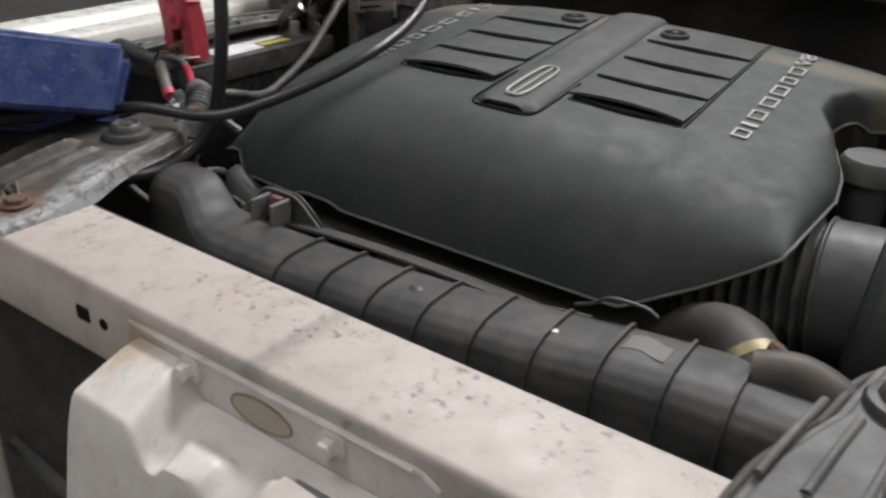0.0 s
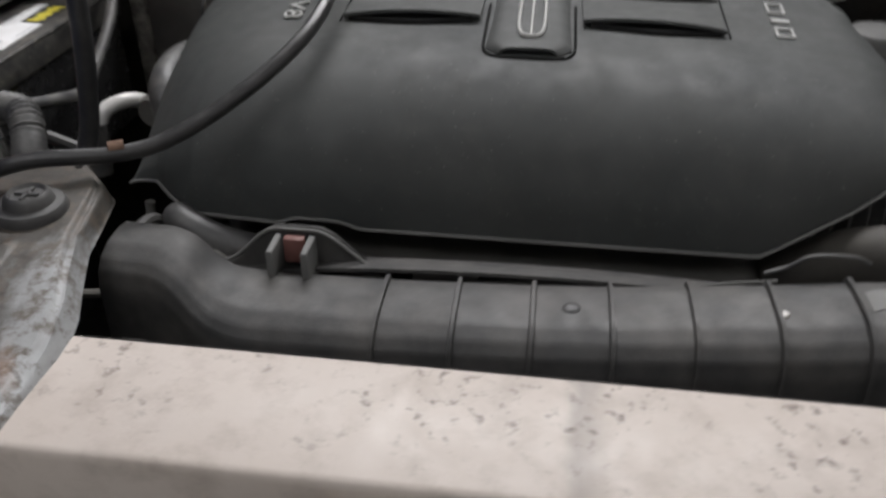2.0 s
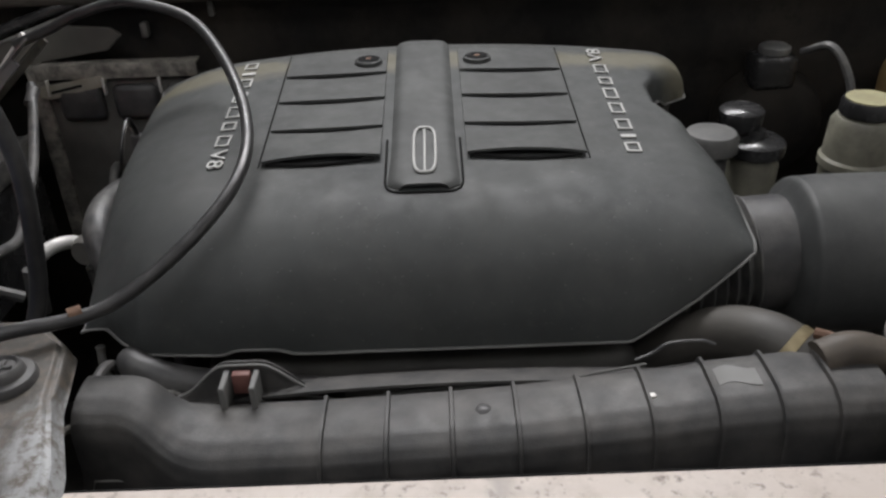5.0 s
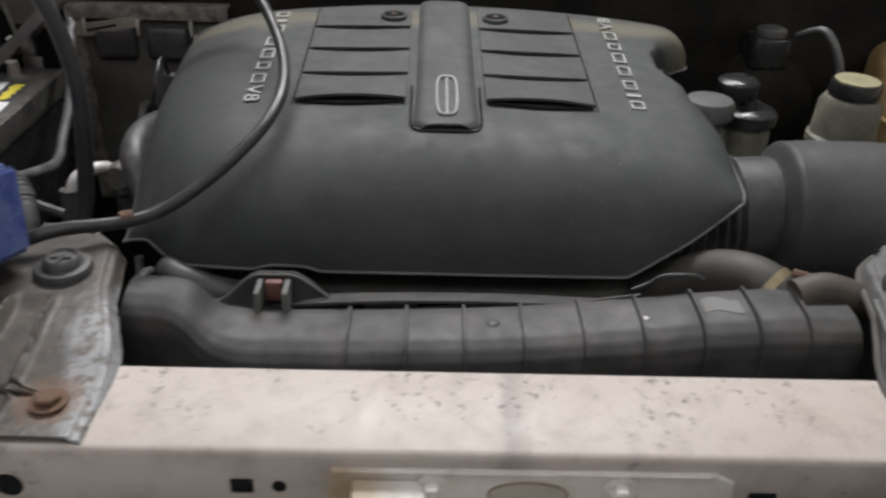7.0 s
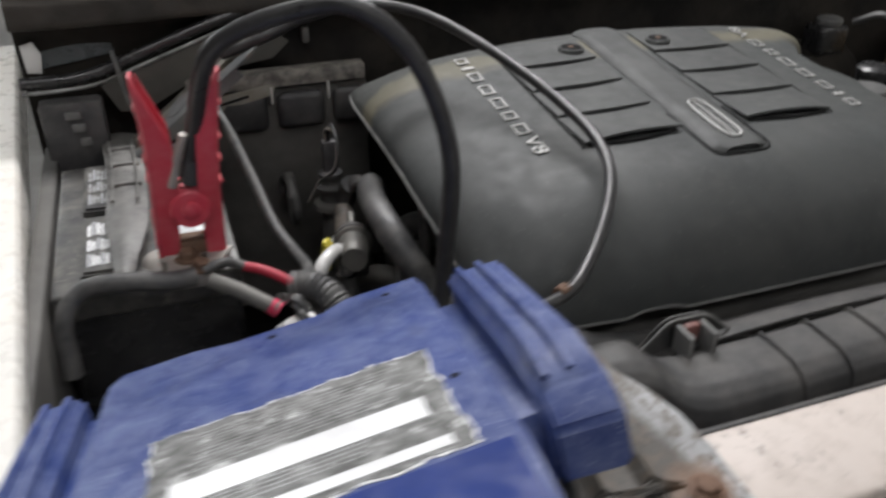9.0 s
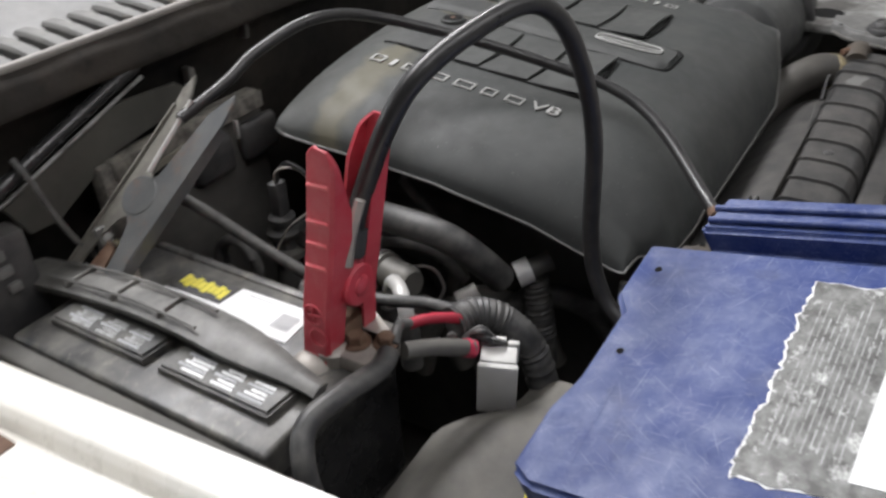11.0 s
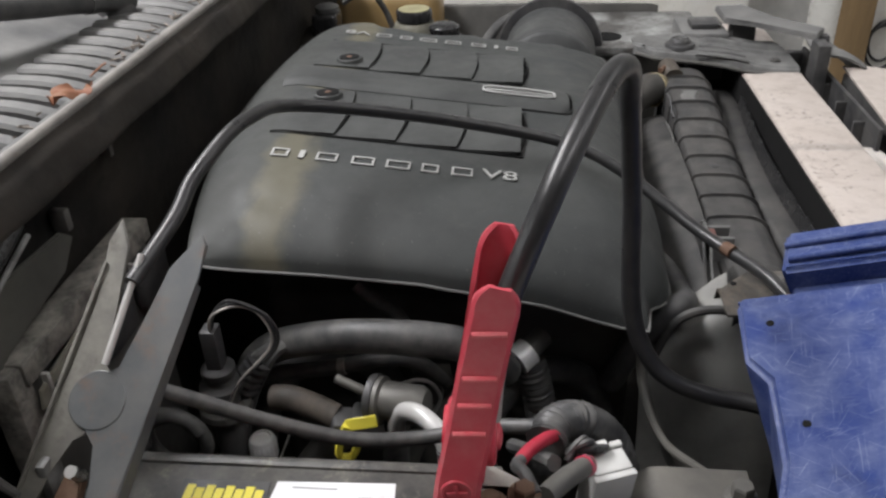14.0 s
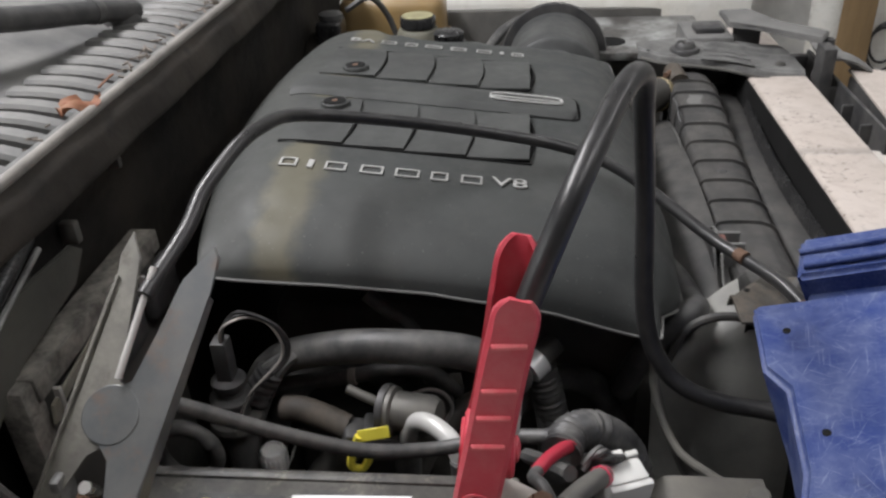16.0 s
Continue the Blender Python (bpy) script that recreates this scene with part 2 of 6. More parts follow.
def bracket_paint():
    """Thick pale paint with grime, and ochre sealer that has run out round one corner."""
    m = material("bracket_paint", (0.70, 0.665, 0.63), 0.48, dust=(0.47, 0.42, 0.36), dust_amount=0.6, dust_scale=26, stain=(0.26, 0.21, 0.16), stain_amount=0.35, stain_scale=60, grain=150, bump=0.15, vary=0.08)
    nt = m.node_tree
    bsdf = nt.nodes["Principled BSDF"]
    old = bsdf.inputs["Base Color"].links[0].from_socket
    co = nt.nodes.new("ShaderNodeTexCoord").outputs["Object"]
    far = nt.nodes.new("ShaderNodeVectorMath")
    far.operation = "DISTANCE"
    nt.links.new(co, far.inputs[0])
    far.inputs[1].default_value = (-0.040, -0.104, -0.034)
    add = nt.nodes.new("ShaderNodeMath")
    add.operation = "MULTIPLY_ADD"
    nt.links.new(noise_tex(nt, co, 60.0, 4.0, 0.6), add.inputs[0])
    add.inputs[1].default_value = 0.05
    nt.links.new(far.outputs["Value"], add.inputs[2])
    f = ramp(nt, add.outputs[0], [(0.030, (0.85, 0.85, 0.85)), (0.042, (0.6, 0.6, 0.6)), (0.066, (0, 0, 0))])
    nt.links.new(mixed(nt, f, old, (0.36, 0.25, 0.12)), bsdf.inputs["Base Color"])
    return m


M_LATCH = bracket_paint()
M_WALL = material("garage_wall", (0.74, 0.74, 0.72), 0.8, dust=(0.6, 0.59, 0.57), dust_amount=0.4, dust_scale=2)
# For the unseen west wall: darkened to cut bounce onto the cover's left side
M_WALLDARK = material("low_bounce_wall", (0.16, 0.155, 0.15), 0.8, dust=(0.22, 0.21, 0.2), dust_amount=0.4, dust_scale=2)
M_FLOOR = material("concrete_floor", (0.27, 0.265, 0.255), 0.8, dust=(0.18, 0.175, 0.165), dust_amount=0.6, dust_scale=3)
M_WOOD = material("brown_board", (0.30, 0.20, 0.10), 0.7, dust=(0.32, 0.22, 0.12), dust_amount=0.6, dust_scale=8, stretch=(4, 4, 0.6))
M_GREYOIL = material("oily_alloy", (0.13, 0.127, 0.118), 0.5, metal=0.3, dust=(0.28, 0.265, 0.23), dust_amount=0.5, dust_scale=20)

# ---- mesh helpers ----


def obj(name, bm, mat, parent=None, smooth=True, angle=40):
    me = bpy.data.meshes.new(name)
    bmesh.ops.recalc_face_normals(bm, faces=bm.faces)
    for f in bm.faces:
        f.smooth = smooth
    for e in bm.edges:
        if len(e.link_faces) == 2 and e.calc_face_angle(0) > radians(angle):
            e.smooth = False
    bm.to_mesh(me)
    bm.free()
    me.materials.append(mat)
    ob = new(name, me)
    ob.parent = parent
    return ob


def part(name, bm, mat, parent, label="", **k):
    ob = obj(name, bm, mat, parent, **k)
    return tagged(ob, label) if label else ob


def thing(name, label, category, place=(0, 0, 0), group="", kind="", m=None):
    ob = new(name)
    ob.empty_display_size = 0.02
    ob.matrix_world = m if m is not None else Matrix.Translation(place)
    return tagged(ob, label, category, group, kind)


def box(x0, x1, y0, y1, z0, z1, bevel=0.003, seg=2, m=None, bm=None):
    bm2 = bmesh.new()
    v = bmesh.ops.create_cube(bm2, size=1)["verts"]
    for p in v:
        p.co = Vector((x0 if p.co.x < 0 else x1, y0 if p.co.y < 0 else y1, z0 if p.co.z < 0 else z1))
    if bevel:
        bmesh.ops.bevel(bm2, geom=list(bm2.edges), offset=bevel, segments=seg, affect="EDGES", profile=0.5)
    if m is not None:
        bmesh.ops.transform(bm2, matrix=m, verts=bm2.verts)
    return joined(bm, bm2)


def joined(bm, bm2):
    if bm is None:
        return bm2
    me = bpy.data.meshes.new("tmp")
    bm2.to_mesh(me)
    bm2.free()
    bm.from_mesh(me)
    bpy.data.meshes.remove(me)
    return bm


def lathe(profile, m=None, seg=28, bm=None, capped=True):
    """profile: (radius, height) from bottom to top, turned round z."""
    bm2 = bmesh.new()
    rings = []
    for r, h in profile:
        if r < 1e-6:
            rings.append([bm2.verts.new((0, 0, h))])
        else:
            rings.append([bm2.verts.new((r * math.cos(a), r * math.sin(a), h)) for a in (2 * math.pi * i / seg for i in range(seg))])
    for a, b in zip(rings, rings[1:]):
        for i in range(seg):
            j = (i + 1) % seg
            q = []
            for vv in (a[i % len(a)], a[j % len(a)], b[j % len(b)], b[i % len(b)]):
                if vv not in q:
                    q.append(vv)
            if len(q) > 2:
                bm2.faces.new(q)
    for ring in (rings[0], rings[-1]):
        if capped and len(ring) > 2:
            bm2.faces.new(ring)
    if m is not None:
        bmesh.ops.transform(bm2, matrix=m, verts=bm2.verts)
    return joined(bm, bm2)


def spline(points, n=10):
    c = [Vector(p) for p in points]
    c = [2 * c[0] - c[1], *c, 2 * c[-1] - c[-2]]
    out = []
    for i in range(1, len(c) - 2):
        a, b, d, e = c[i - 1:i + 3]
        for k in range(n):
            u = k / n
            out.append(0.5 * (2 * b + (d - a) * u + (2 * a - 5 * b + 4 * d - e) * u * u + (3 * b - a - 3 * d + e) * u ** 3))
    out.append(c[-2])
    return out


def tube(points, radius, seg=14, n=10, bm=None, curve=True, ripple=0.0, pitch=0.01):
    """A round tube along a smooth path; radius may be a function of the way along it (0 to 1). ripple gives a corrugated hose."""
    path = spline(points, n) if curve else [Vector(p) for p in points]
    bm2 = bmesh.new()
    up = Vector((0.31, 0.17, 0.93))
    rings, length = [], 0.0
    for i, p in enumerate(path):
        t = (path[min(i + 1, len(path) - 1)] - path[max(i - 1, 0)]).normalized()
        s = (up - t * up.dot(t)).normalized()
        up = s
        w = t.cross(s)
        if i:
            length += (p - path[i - 1]).length
        r = radius(i / (len(path) - 1)) if callable(radius) else radius
        r += ripple * math.cos(2 * math.pi * length / pitch)
        rings.append([bm2.verts.new(p + r * (math.cos(a) * s + math.sin(a) * w)) for a in (2 * math.pi * k / seg for k in range(seg))])
    for a, b in zip(rings, rings[1:]):
        for k in range(seg):
            bm2.faces.new((a[k], a[(k + 1) % seg], b[(k + 1) % seg], b[k]))
    bm2.faces.new(rings[0])
    bm2.faces.new(rings[-1])
    return joined(bm, bm2)


def plate(outline, z0, z1, bevel=0.0015, m=None, bm=None):
    """A flat plate with the given outline in x and y, from z0 up to z1."""
    bm2 = bmesh.new()
    lo = [bm2.verts.new((x, y, z0)) for x, y in outline]
    hi = [bm2.verts.new((x, y, z1)) for x, y in outline]
    top = bm2.faces.new(hi)
    bm2.faces.new(lo)
    k = len(lo)
    for i in range(k):
        bm2.faces.new((lo[i], lo[(i + 1) % k], hi[(i + 1) % k], hi[i]))
    if bevel:
        bmesh.ops.bevel(bm2, geom=[e for e in bm2.edges if e in set(top.edges)], offset=bevel, segments=2, affect="EDGES")
    if m is not None:
        bmesh.ops.transform(bm2, matrix=m, verts=bm2.verts)
    return joined(bm, bm2)


def sheet(fx, nu, nv, thick=0.002, bm=None):
    """A bent sheet: fx(u, v) gives a place for u, v from 0 to 1; its thickness lies on the under side."""
    bm2 = bmesh.new()
    pts = [[Vector(fx(i / nu, j / nv)) for j in range(nv + 1)] for i in range(nu + 1)]
    normals = [[(pts[min(i + 1, nu)][j] - pts[max(i - 1, 0)][j]).cross(pts[i][min(j + 1, nv)] - pts[i][max(j - 1, 0)]).normalized() for j in range(nv + 1)] for i in range(nu + 1)]
    total = sum((n for row in normals for n in row), Vector())
    lead = total.z if abs(total.z) > 0.3 * total.length else -total.y
    sign = 1 if lead >= 0 else -1
    g = [[bm2.verts.new(p) for p in row] for row in pts]
    h = [[bm2.verts.new(p - n * (thick * sign)) for p, n in zip(row, nr)] for row, nr in zip(pts, normals)]
    for i in range(nu):
        for j in range(nv):
            bm2.faces.new((g[i][j], g[i + 1][j], g[i + 1][j + 1], g[i][j + 1]))
            bm2.faces.new((h[i][j], h[i][j + 1], h[i + 1][j + 1], h[i + 1][j]))
    for i in range(nu):
        for j in (0, nv):
            bm2.faces.new((g[i][j], h[i][j], h[i + 1][j], g[i + 1][j]))
    for j in range(nv):
        for i in (0, nu):
            bm2.faces.new((g[i][j], g[i][j + 1], h[i][j + 1], h[i][j]))
    return joined(bm, bm2)


def frame_of(origin, ax, ay):
    """A pose at origin whose x axis lies along ax and whose y axis leans to ay."""
    ax = Vector(ax).normalized()
    ay = Vector(ay)
    ay = (ay - ax * ay.dot(ax)).normalized()
    az = ax.cross(ay)
    return Matrix.Translation(origin) @ Matrix((ax, ay, az)).transposed().to_4x4()


def along(a, b):
    """A pose at a whose z axis points to b."""
    return Matrix.Translation(a) @ (Vector(b) - Vector(a)).to_track_quat("Z", "Y").to_matrix().to_4x4()


def lerp(x, pts):
    if x <= pts[0][0]:
        return pts[0][1]
    for (a, p), (b, q) in zip(pts, pts[1:]):
        if x <= b:
            return p + (q - p) * (x - a) / (b - a)
    return pts[-1][1]


def smooth(x, a, b):
    t = min(1, max(0, (x - a) / (b - a)))
    return t * t * (3 - 2 * t)


def hex_bolt(place, axis, r=0.008, h=0.006, mat=None, name="bolt", parent=None, washer=True):
    bm = lathe([(r, 0), (r, h * 0.85), (r * 0.85, h), (0, h)], seg=6)
    if washer:
        bm = lathe([(r * 1.45, -0.0005), (r * 1.45, 0.0012), (r * 1.1, 0.0018), (0, 0.0018)], seg=24, bm=bm)
    m = along(place, Vector(place) + Vector(axis))
    bmesh.ops.transform(bm, matrix=m, verts=bm.verts)
    return part(name, bm, mat or M_RUST, parent, smooth=False)


def lettering(text, size, m, mat, parent, depth=0.0008, name="lettering", label=""):
    cu = bpy.data.curves.new(name, "FONT")
    cu.body, cu.size, cu.extrude, cu.align_x, cu.align_y = text, size, depth, "CENTER", "CENTER"
    tmp = new("tmp", cu)
    me = bpy.data.meshes.new_from_object(tmp)
    bpy.data.objects.remove(tmp)
    me.transform(m)
    me.materials.clear()
    me.materials.append(mat)
    ob = new(name, me)
    ob.parent = parent
    return tagged(ob, label) if label else ob


# ---- the room ----
room = [("floor", (-3.6, 3.6, -3.2, 4.6, -1.15, -1.05), M_FLOOR), ("ceiling", (-3.6, 3.6, -3.2, 4.6, 1.95, 2.05), M_WALL),
        ("wall_south", (-3.6, 3.6, -3.3, -3.2, -1.05, 1.95), M_WALL),
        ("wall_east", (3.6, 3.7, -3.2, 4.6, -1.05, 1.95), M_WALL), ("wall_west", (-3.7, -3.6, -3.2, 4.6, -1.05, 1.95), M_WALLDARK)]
for n, b, mt in room:
    tagged(obj(n, box(*b, bevel=0), mt), kind="structure")

bm = box(-3.6, 3.6, 4.6, 4.7, -1.05, 0.78, 0)
for b in ((-3.6, 3.6, 4.6, 4.7, 1.80, 1.95), (-3.6, -3.12, 4.6, 4.7, 0.78, 1.80), (-1.95, 3.6, 4.6, 4.7, 0.78, 1.80)):
    bm = box(*b, 0, bm=bm)
tagged(obj("wall_north", bm, M_WALL), kind="structure")
# unseen glowing window, added so the blue nose panel has a bright reflection
window = tagged(obj("window_1", box(-3.12, -1.95, 4.64, 4.66, 0.78, 0.82, 0.004), M_WALL), kind="structure")
for b in ((-3.12, -1.95, 4.64, 4.66, 1.76, 1.80), (-3.12, -3.08, 4.64, 4.66, 0.82, 1.76), (-1.99, -1.95, 4.64, 4.66, 0.82, 1.76)):
    part("window_frame", box(*b, 0.004), M_WALL, window)
M_DAY = bpy.data.materials.new("daylight_outside")
M_DAY.use_nodes = True
M_DAY.node_tree.nodes["Principled BSDF"].inputs["Emission Color"].default_value = (0.93, 0.97, 1.0, 1)
M_DAY.node_tree.nodes["Principled BSDF"].inputs["Emission Strength"].default_value = 7.0
tagged(obj("backdrop", box(-3.18, -1.89, 4.705, 4.715, 0.74, 1.84, 0), M_DAY), kind="structure")

# ---- the engine cover ----
CX = 0.047            # the middle of the engine, across the car


def cover_top(x, y):
    return 0.088 + (y - 0.36) * 0.115 - 0.13 * (x - CX) ** 2


def edge_left(y):
    return lerp(y, [(0.2, -0.300), (0.266, -0.302), (0.45, -0.318), (0.68, -0.326), (0.72, -0.326)])


def edge_right(y):
    return lerp(y, [(0.2, 0.33), (0.214, 0.36), (0.26, 0.369), (0.375, 0.378), (0.43, 0.372), (0.48, 0.350), (0.515, 0.334), (0.56, 0.334), (0.60, 0.360), (0.63, 0.400), (0.72, 0.41)])


def edge_front(x):
    return lerp(x, [(-0.33, 0.250), (-0.302, 0.246), (-0.274, 0.242), (-0.256, 0.227), (-0.234, 0.214), (-0.16, 0.211), (0.245, 0.211), (0.31, 0.226), (0.385, 0.254)])


def edge_rear(x):
    return 0.755 - (0.22 if x > CX else 0.36) * (x - CX) ** 2


def cover_lip(x, y):
    front = lerp(x, [(-0.30, -0.020), (-0.272, -0.020), (-0.252, -0.028), (-0.23, -0.034), (-0.155, -0.036), (-0.14, -0.030), (-0.10, -0.031), (-0.085, -0.037), (0.245, -0.037), (0.31, 0.0), (0.38, 0.043)])
    left = lerp(y, [(0.24, -0.036), (0.303, -0.014), (0.353, 0.006), (0.408, 0.020), (0.474, 0.035), (0.575, 0.046), (0.68, 0.053)])
    right = lerp(y, [(0.25, 0.043), (0.7, 0.06)])
    rear = 0.075
    u = (x - edge_left(y)) / (edge_right(y) - edge_left(y))
    v = (y - edge_front(x)) / (edge_rear(x) - edge_front(x))
    w = [1 / (max(0, d) + 0.02) ** 2 for d in (v, u * 1.2, (1 - u) * 1.2, 1 - v)]
    return (front * w[0] + left * w[1] + right * w[2] + rear * w[3]) / sum(w)


def shoulder(d, w, p=2.3):
    s = min(1, max(0, d / w))
    return (1 - (1 - s) ** p) ** (1 / p)


def cover_z(x, y):
    lip, top = cover_lip(x, y), cover_top(x, y)
    f = shoulder(y - edge_front(x), 0.125, 2.1) * shoulder(x - edge_left(y), 0.125, 2.0) * shoulder(edge_right(y) - x, 0.05 - 0.038 * smooth(y, 0.43, 0.47) * (1 - smooth(y, 0.585, 0.62)), 2.4) * shoulder(edge_rear(x) - y, 0.095, 1.7)
    return lip + (top - lip) * f


def grid_curve(i, n):
    t = i / n
    return t - 0.10 * math.sin(2 * math.pi * t)


def cover_place(u, v):
    """Blends the four edges of the outline."""
    y = 0.21 + 0.49 * v
    x = edge_left(y) + u * (edge_right(y) - edge_left(y))
    y = edge_front(x) + v * (edge_rear(x) - edge_front(x))
    x = edge_left(y) + u * (edge_right(y) - edge_left(y))
    y = edge_front(x) + v * (edge_rear(x) - edge_front(x))
    return x, y


cover = thing("engine_cover", "dusty dark grey plastic engine cover with louvres and silver lettering", "engine cover")
NU, NV = 110, 84


def shell_fx(u, v):
    x, y = cover_place(grid_curve(u, 1), grid_curve(v, 1))
    return (x, y, cover_z(x, y))


shell = part("shell", sheet(shell_fx, NU, NV, 0.003), M_COVER, cover, angle=60)
rim = [Vector(shell_fx(0, j / NV)) for j in range(NV, -1, -1)] + [Vector(shell_fx(i / NU, 0)) for i in range(1, NU + 1)] + [Vector(shell_fx(1, j / NV)) for j in range(1, NV + 1)]
rim = [p + Vector((0.0012 * (1 if p.x > 0.25 else -1 if p.x < -0.24 else 0), -0.0015 if p.y < 0.27 else 0, -0.001)) for p in rim]
part("rim", tube(rim, 0.0016, seg=8, curve=False), M_EDGE, cover, "pale worn lower edge")


part("filler_well", sheet(lambda u, v: (edge_right(0.425 + 0.19 * u) - 0.004 + 0.004 * v, 0.425 + 0.19 * u, cover_z(edge_right(0.425 + 0.19 * u) - 0.003, 0.425 + 0.19 * u) - 0.004 - 0.09 * v), 30, 6, 0.002), M_GLOSSBLACK, cover, "dark wall of the filler recess")

# louvres: four overlapping panels on each side of the middle band
for side in (-1, 1):
    xi, xo = CX + side * 0.047, CX + side * 0.176
    for k in range(4):
        y0, y1 = 0.381 + k * 0.071, 0.381 + k * 0.071 + 0.069
        if k == 3:
            y1 = 0.668

        def fx(u, v, y0=y0, y1=y1, xi=xi, xo=xo, k=k):
            x = xi + (xo - xi) * u
            bow = 0.012 * math.sin(math.pi * min(1, u * 0.9 + 0.1)) * (1 - v) if k else 0.004 * (1 - v)
            y = y0 + (y1 - y0) * v - bow * 0.6
            rise = (0.0095 if k == 0 else 0.0052) * (1 - v) ** 1.2 * math.sin(math.pi * min(1, 0.12 + u * 0.8)) ** 0.5
            return (x, y, cover_z(x, y) + 0.0015 + rise)
        part("louver", sheet(fx, 14, 10, 0.003), M_LOUVER, cover)
    # near-black lines for the shaded gaps under the panels, and frame lines at the outer ends
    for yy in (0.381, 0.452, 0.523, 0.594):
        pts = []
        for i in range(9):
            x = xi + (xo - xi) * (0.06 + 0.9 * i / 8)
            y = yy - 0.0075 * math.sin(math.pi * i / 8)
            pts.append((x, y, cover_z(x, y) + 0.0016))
        part("gap", tube(pts, 0.0026 if yy < 0.4 else 0.0013, seg=8, n=3), M_HOLE, cover, "near-black line for the shaded gap below a louvre")
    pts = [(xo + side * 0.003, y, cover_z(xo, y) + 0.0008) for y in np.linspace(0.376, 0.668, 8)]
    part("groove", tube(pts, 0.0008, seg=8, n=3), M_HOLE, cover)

# middle band with its rounded nose


def band(u, v):
    y = 0.318 + (0.69 - 0.318) * v
    half = 0.0355 + 0.003 * smooth(y, 0.40, 0.30)
    r = 0.012
    if y < 0.318 + r:
        half = half - r + math.sqrt(max(0, r * r - (0.318 + r - y) ** 2))
    x = CX + half * (2 * u - 1)
    crown = 0.0065 * (1 - abs(2 * u - 1) ** 6)
    return (x, y, cover_z(x, y) + 0.001 + crown)


part("middle_band", sheet(band, 14, 48, 0.003), M_LOUVER, cover, "smooth raised middle band")
pts = []
for i in range(40):
    a = math.pi * (1 + i / 39)
    x, y = CX + 0.0405 * math.copysign(abs(math.cos(a)) ** 0.35, math.cos(a)), 0.356 - 0.042 * abs(math.sin(a)) ** 0.35
    pts.append((x, y, cover_z(x, y) + 0.0005))
pts = [(CX - 0.0405, 0.42, cover_z(CX - 0.04, 0.42) + 0.0005), (CX - 0.0405, 0.375, cover_z(CX - 0.04, 0.375) + 0.0005)] + pts + \
      [(CX + 0.0405, 0.375, cover_z(CX + 0.04, 0.375) + 0.0005), (CX + 0.0405, 0.42, cover_z(CX + 0.04, 0.42) + 0.0005)]
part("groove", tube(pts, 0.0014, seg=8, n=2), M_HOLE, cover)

# silver badge: a long oval ring with a bar through it
ring, oval = [], []
for i in range(49):
    a = 2 * math.pi * i / 48
    ca, sa = math.cos(a), math.sin(a)
    x = CX + 0.001 + 0.0118 * math.copysign(abs(ca) ** 0.55, ca)
    y = 0.383 + 0.047 * math.copysign(abs(sa) ** 0.55, sa)
    ring.append((x, y, cover_z(x, y) + 0.009))
badge = part("badge_ring", tube(ring, 0.0018, seg=8, n=1), M_LETTER, cover, "silver oval badge ring")
bars = bmesh.new()
for xa, xb, ya, yb in ((CX - 0.0003, CX + 0.0023, 0.339, 0.427),):
    zc = cover_z((xa + xb) / 2, 0.37)
    slope = 0.115
    bars = box(xa, xb, ya, yb, 0, 0.0022, 0.0006, 1, Matrix.Translation((0, 0, zc + 0.0075 - slope * 0.37)) @ Matrix(((1, 0, 0, 0), (0, 1, 0, 0), (0, slope, 1, 0), (0, 0, 0, 1))), bars)
part("badge_bar", bars, M_LETTER, badge)

# two round screw wells at the rear
for side in (-1, 1):
    x, y = CX + side * 0.071, 0.622
    z = cover_z(x, y) + 0.0065
    well = part("screw_well", lathe([(0.0135, -0.004), (0.0140, 0.0012), (0.0155, 0.0026), (0.0175, 0.0016), (0.0185, -0.003)], Matrix.Translation((x, y, z)), capped=False), M_LOUVER, cover, "round screw well")
    # flat near-black disc stands in for the shaded depth of the hole
    part("well_floor", lathe([(0, -0.0006), (0.0135, -0.0006), (0.0135, 0.0030), (0, 0.0030)], Matrix.Translation((x, y, z))), M_HOLE, well, "near-black disc for the shaded screw hole")
    part("screw", lathe([(0.004, 0.0020), (0.004, 0.0033), (0.003, 0.0036), (0, 0.0036)], Matrix.Translation((x, y, z)), seg=12), M_RUST, well, "rusty screw head")

# lettering on both sides: the maker's name as plain bars, then V8
LET = [0.0, 0.031, 0.050, 0.089, 0.127, 0.166, 0.199]
WID = [0.022, 0.007, 0.027, 0.029, 0.031, 0.022, 0.027]


def on_cover(x0, x1, y0, y1, lift, thick, nx=4, ny=4):
    def fx(u, v):
        x, y = x0 + (x1 - x0) * u, y0 + (y1 - y0) * v
        return (x, y, cover_z(x, y) + lift)
    return sheet(fx, nx, ny, thick)


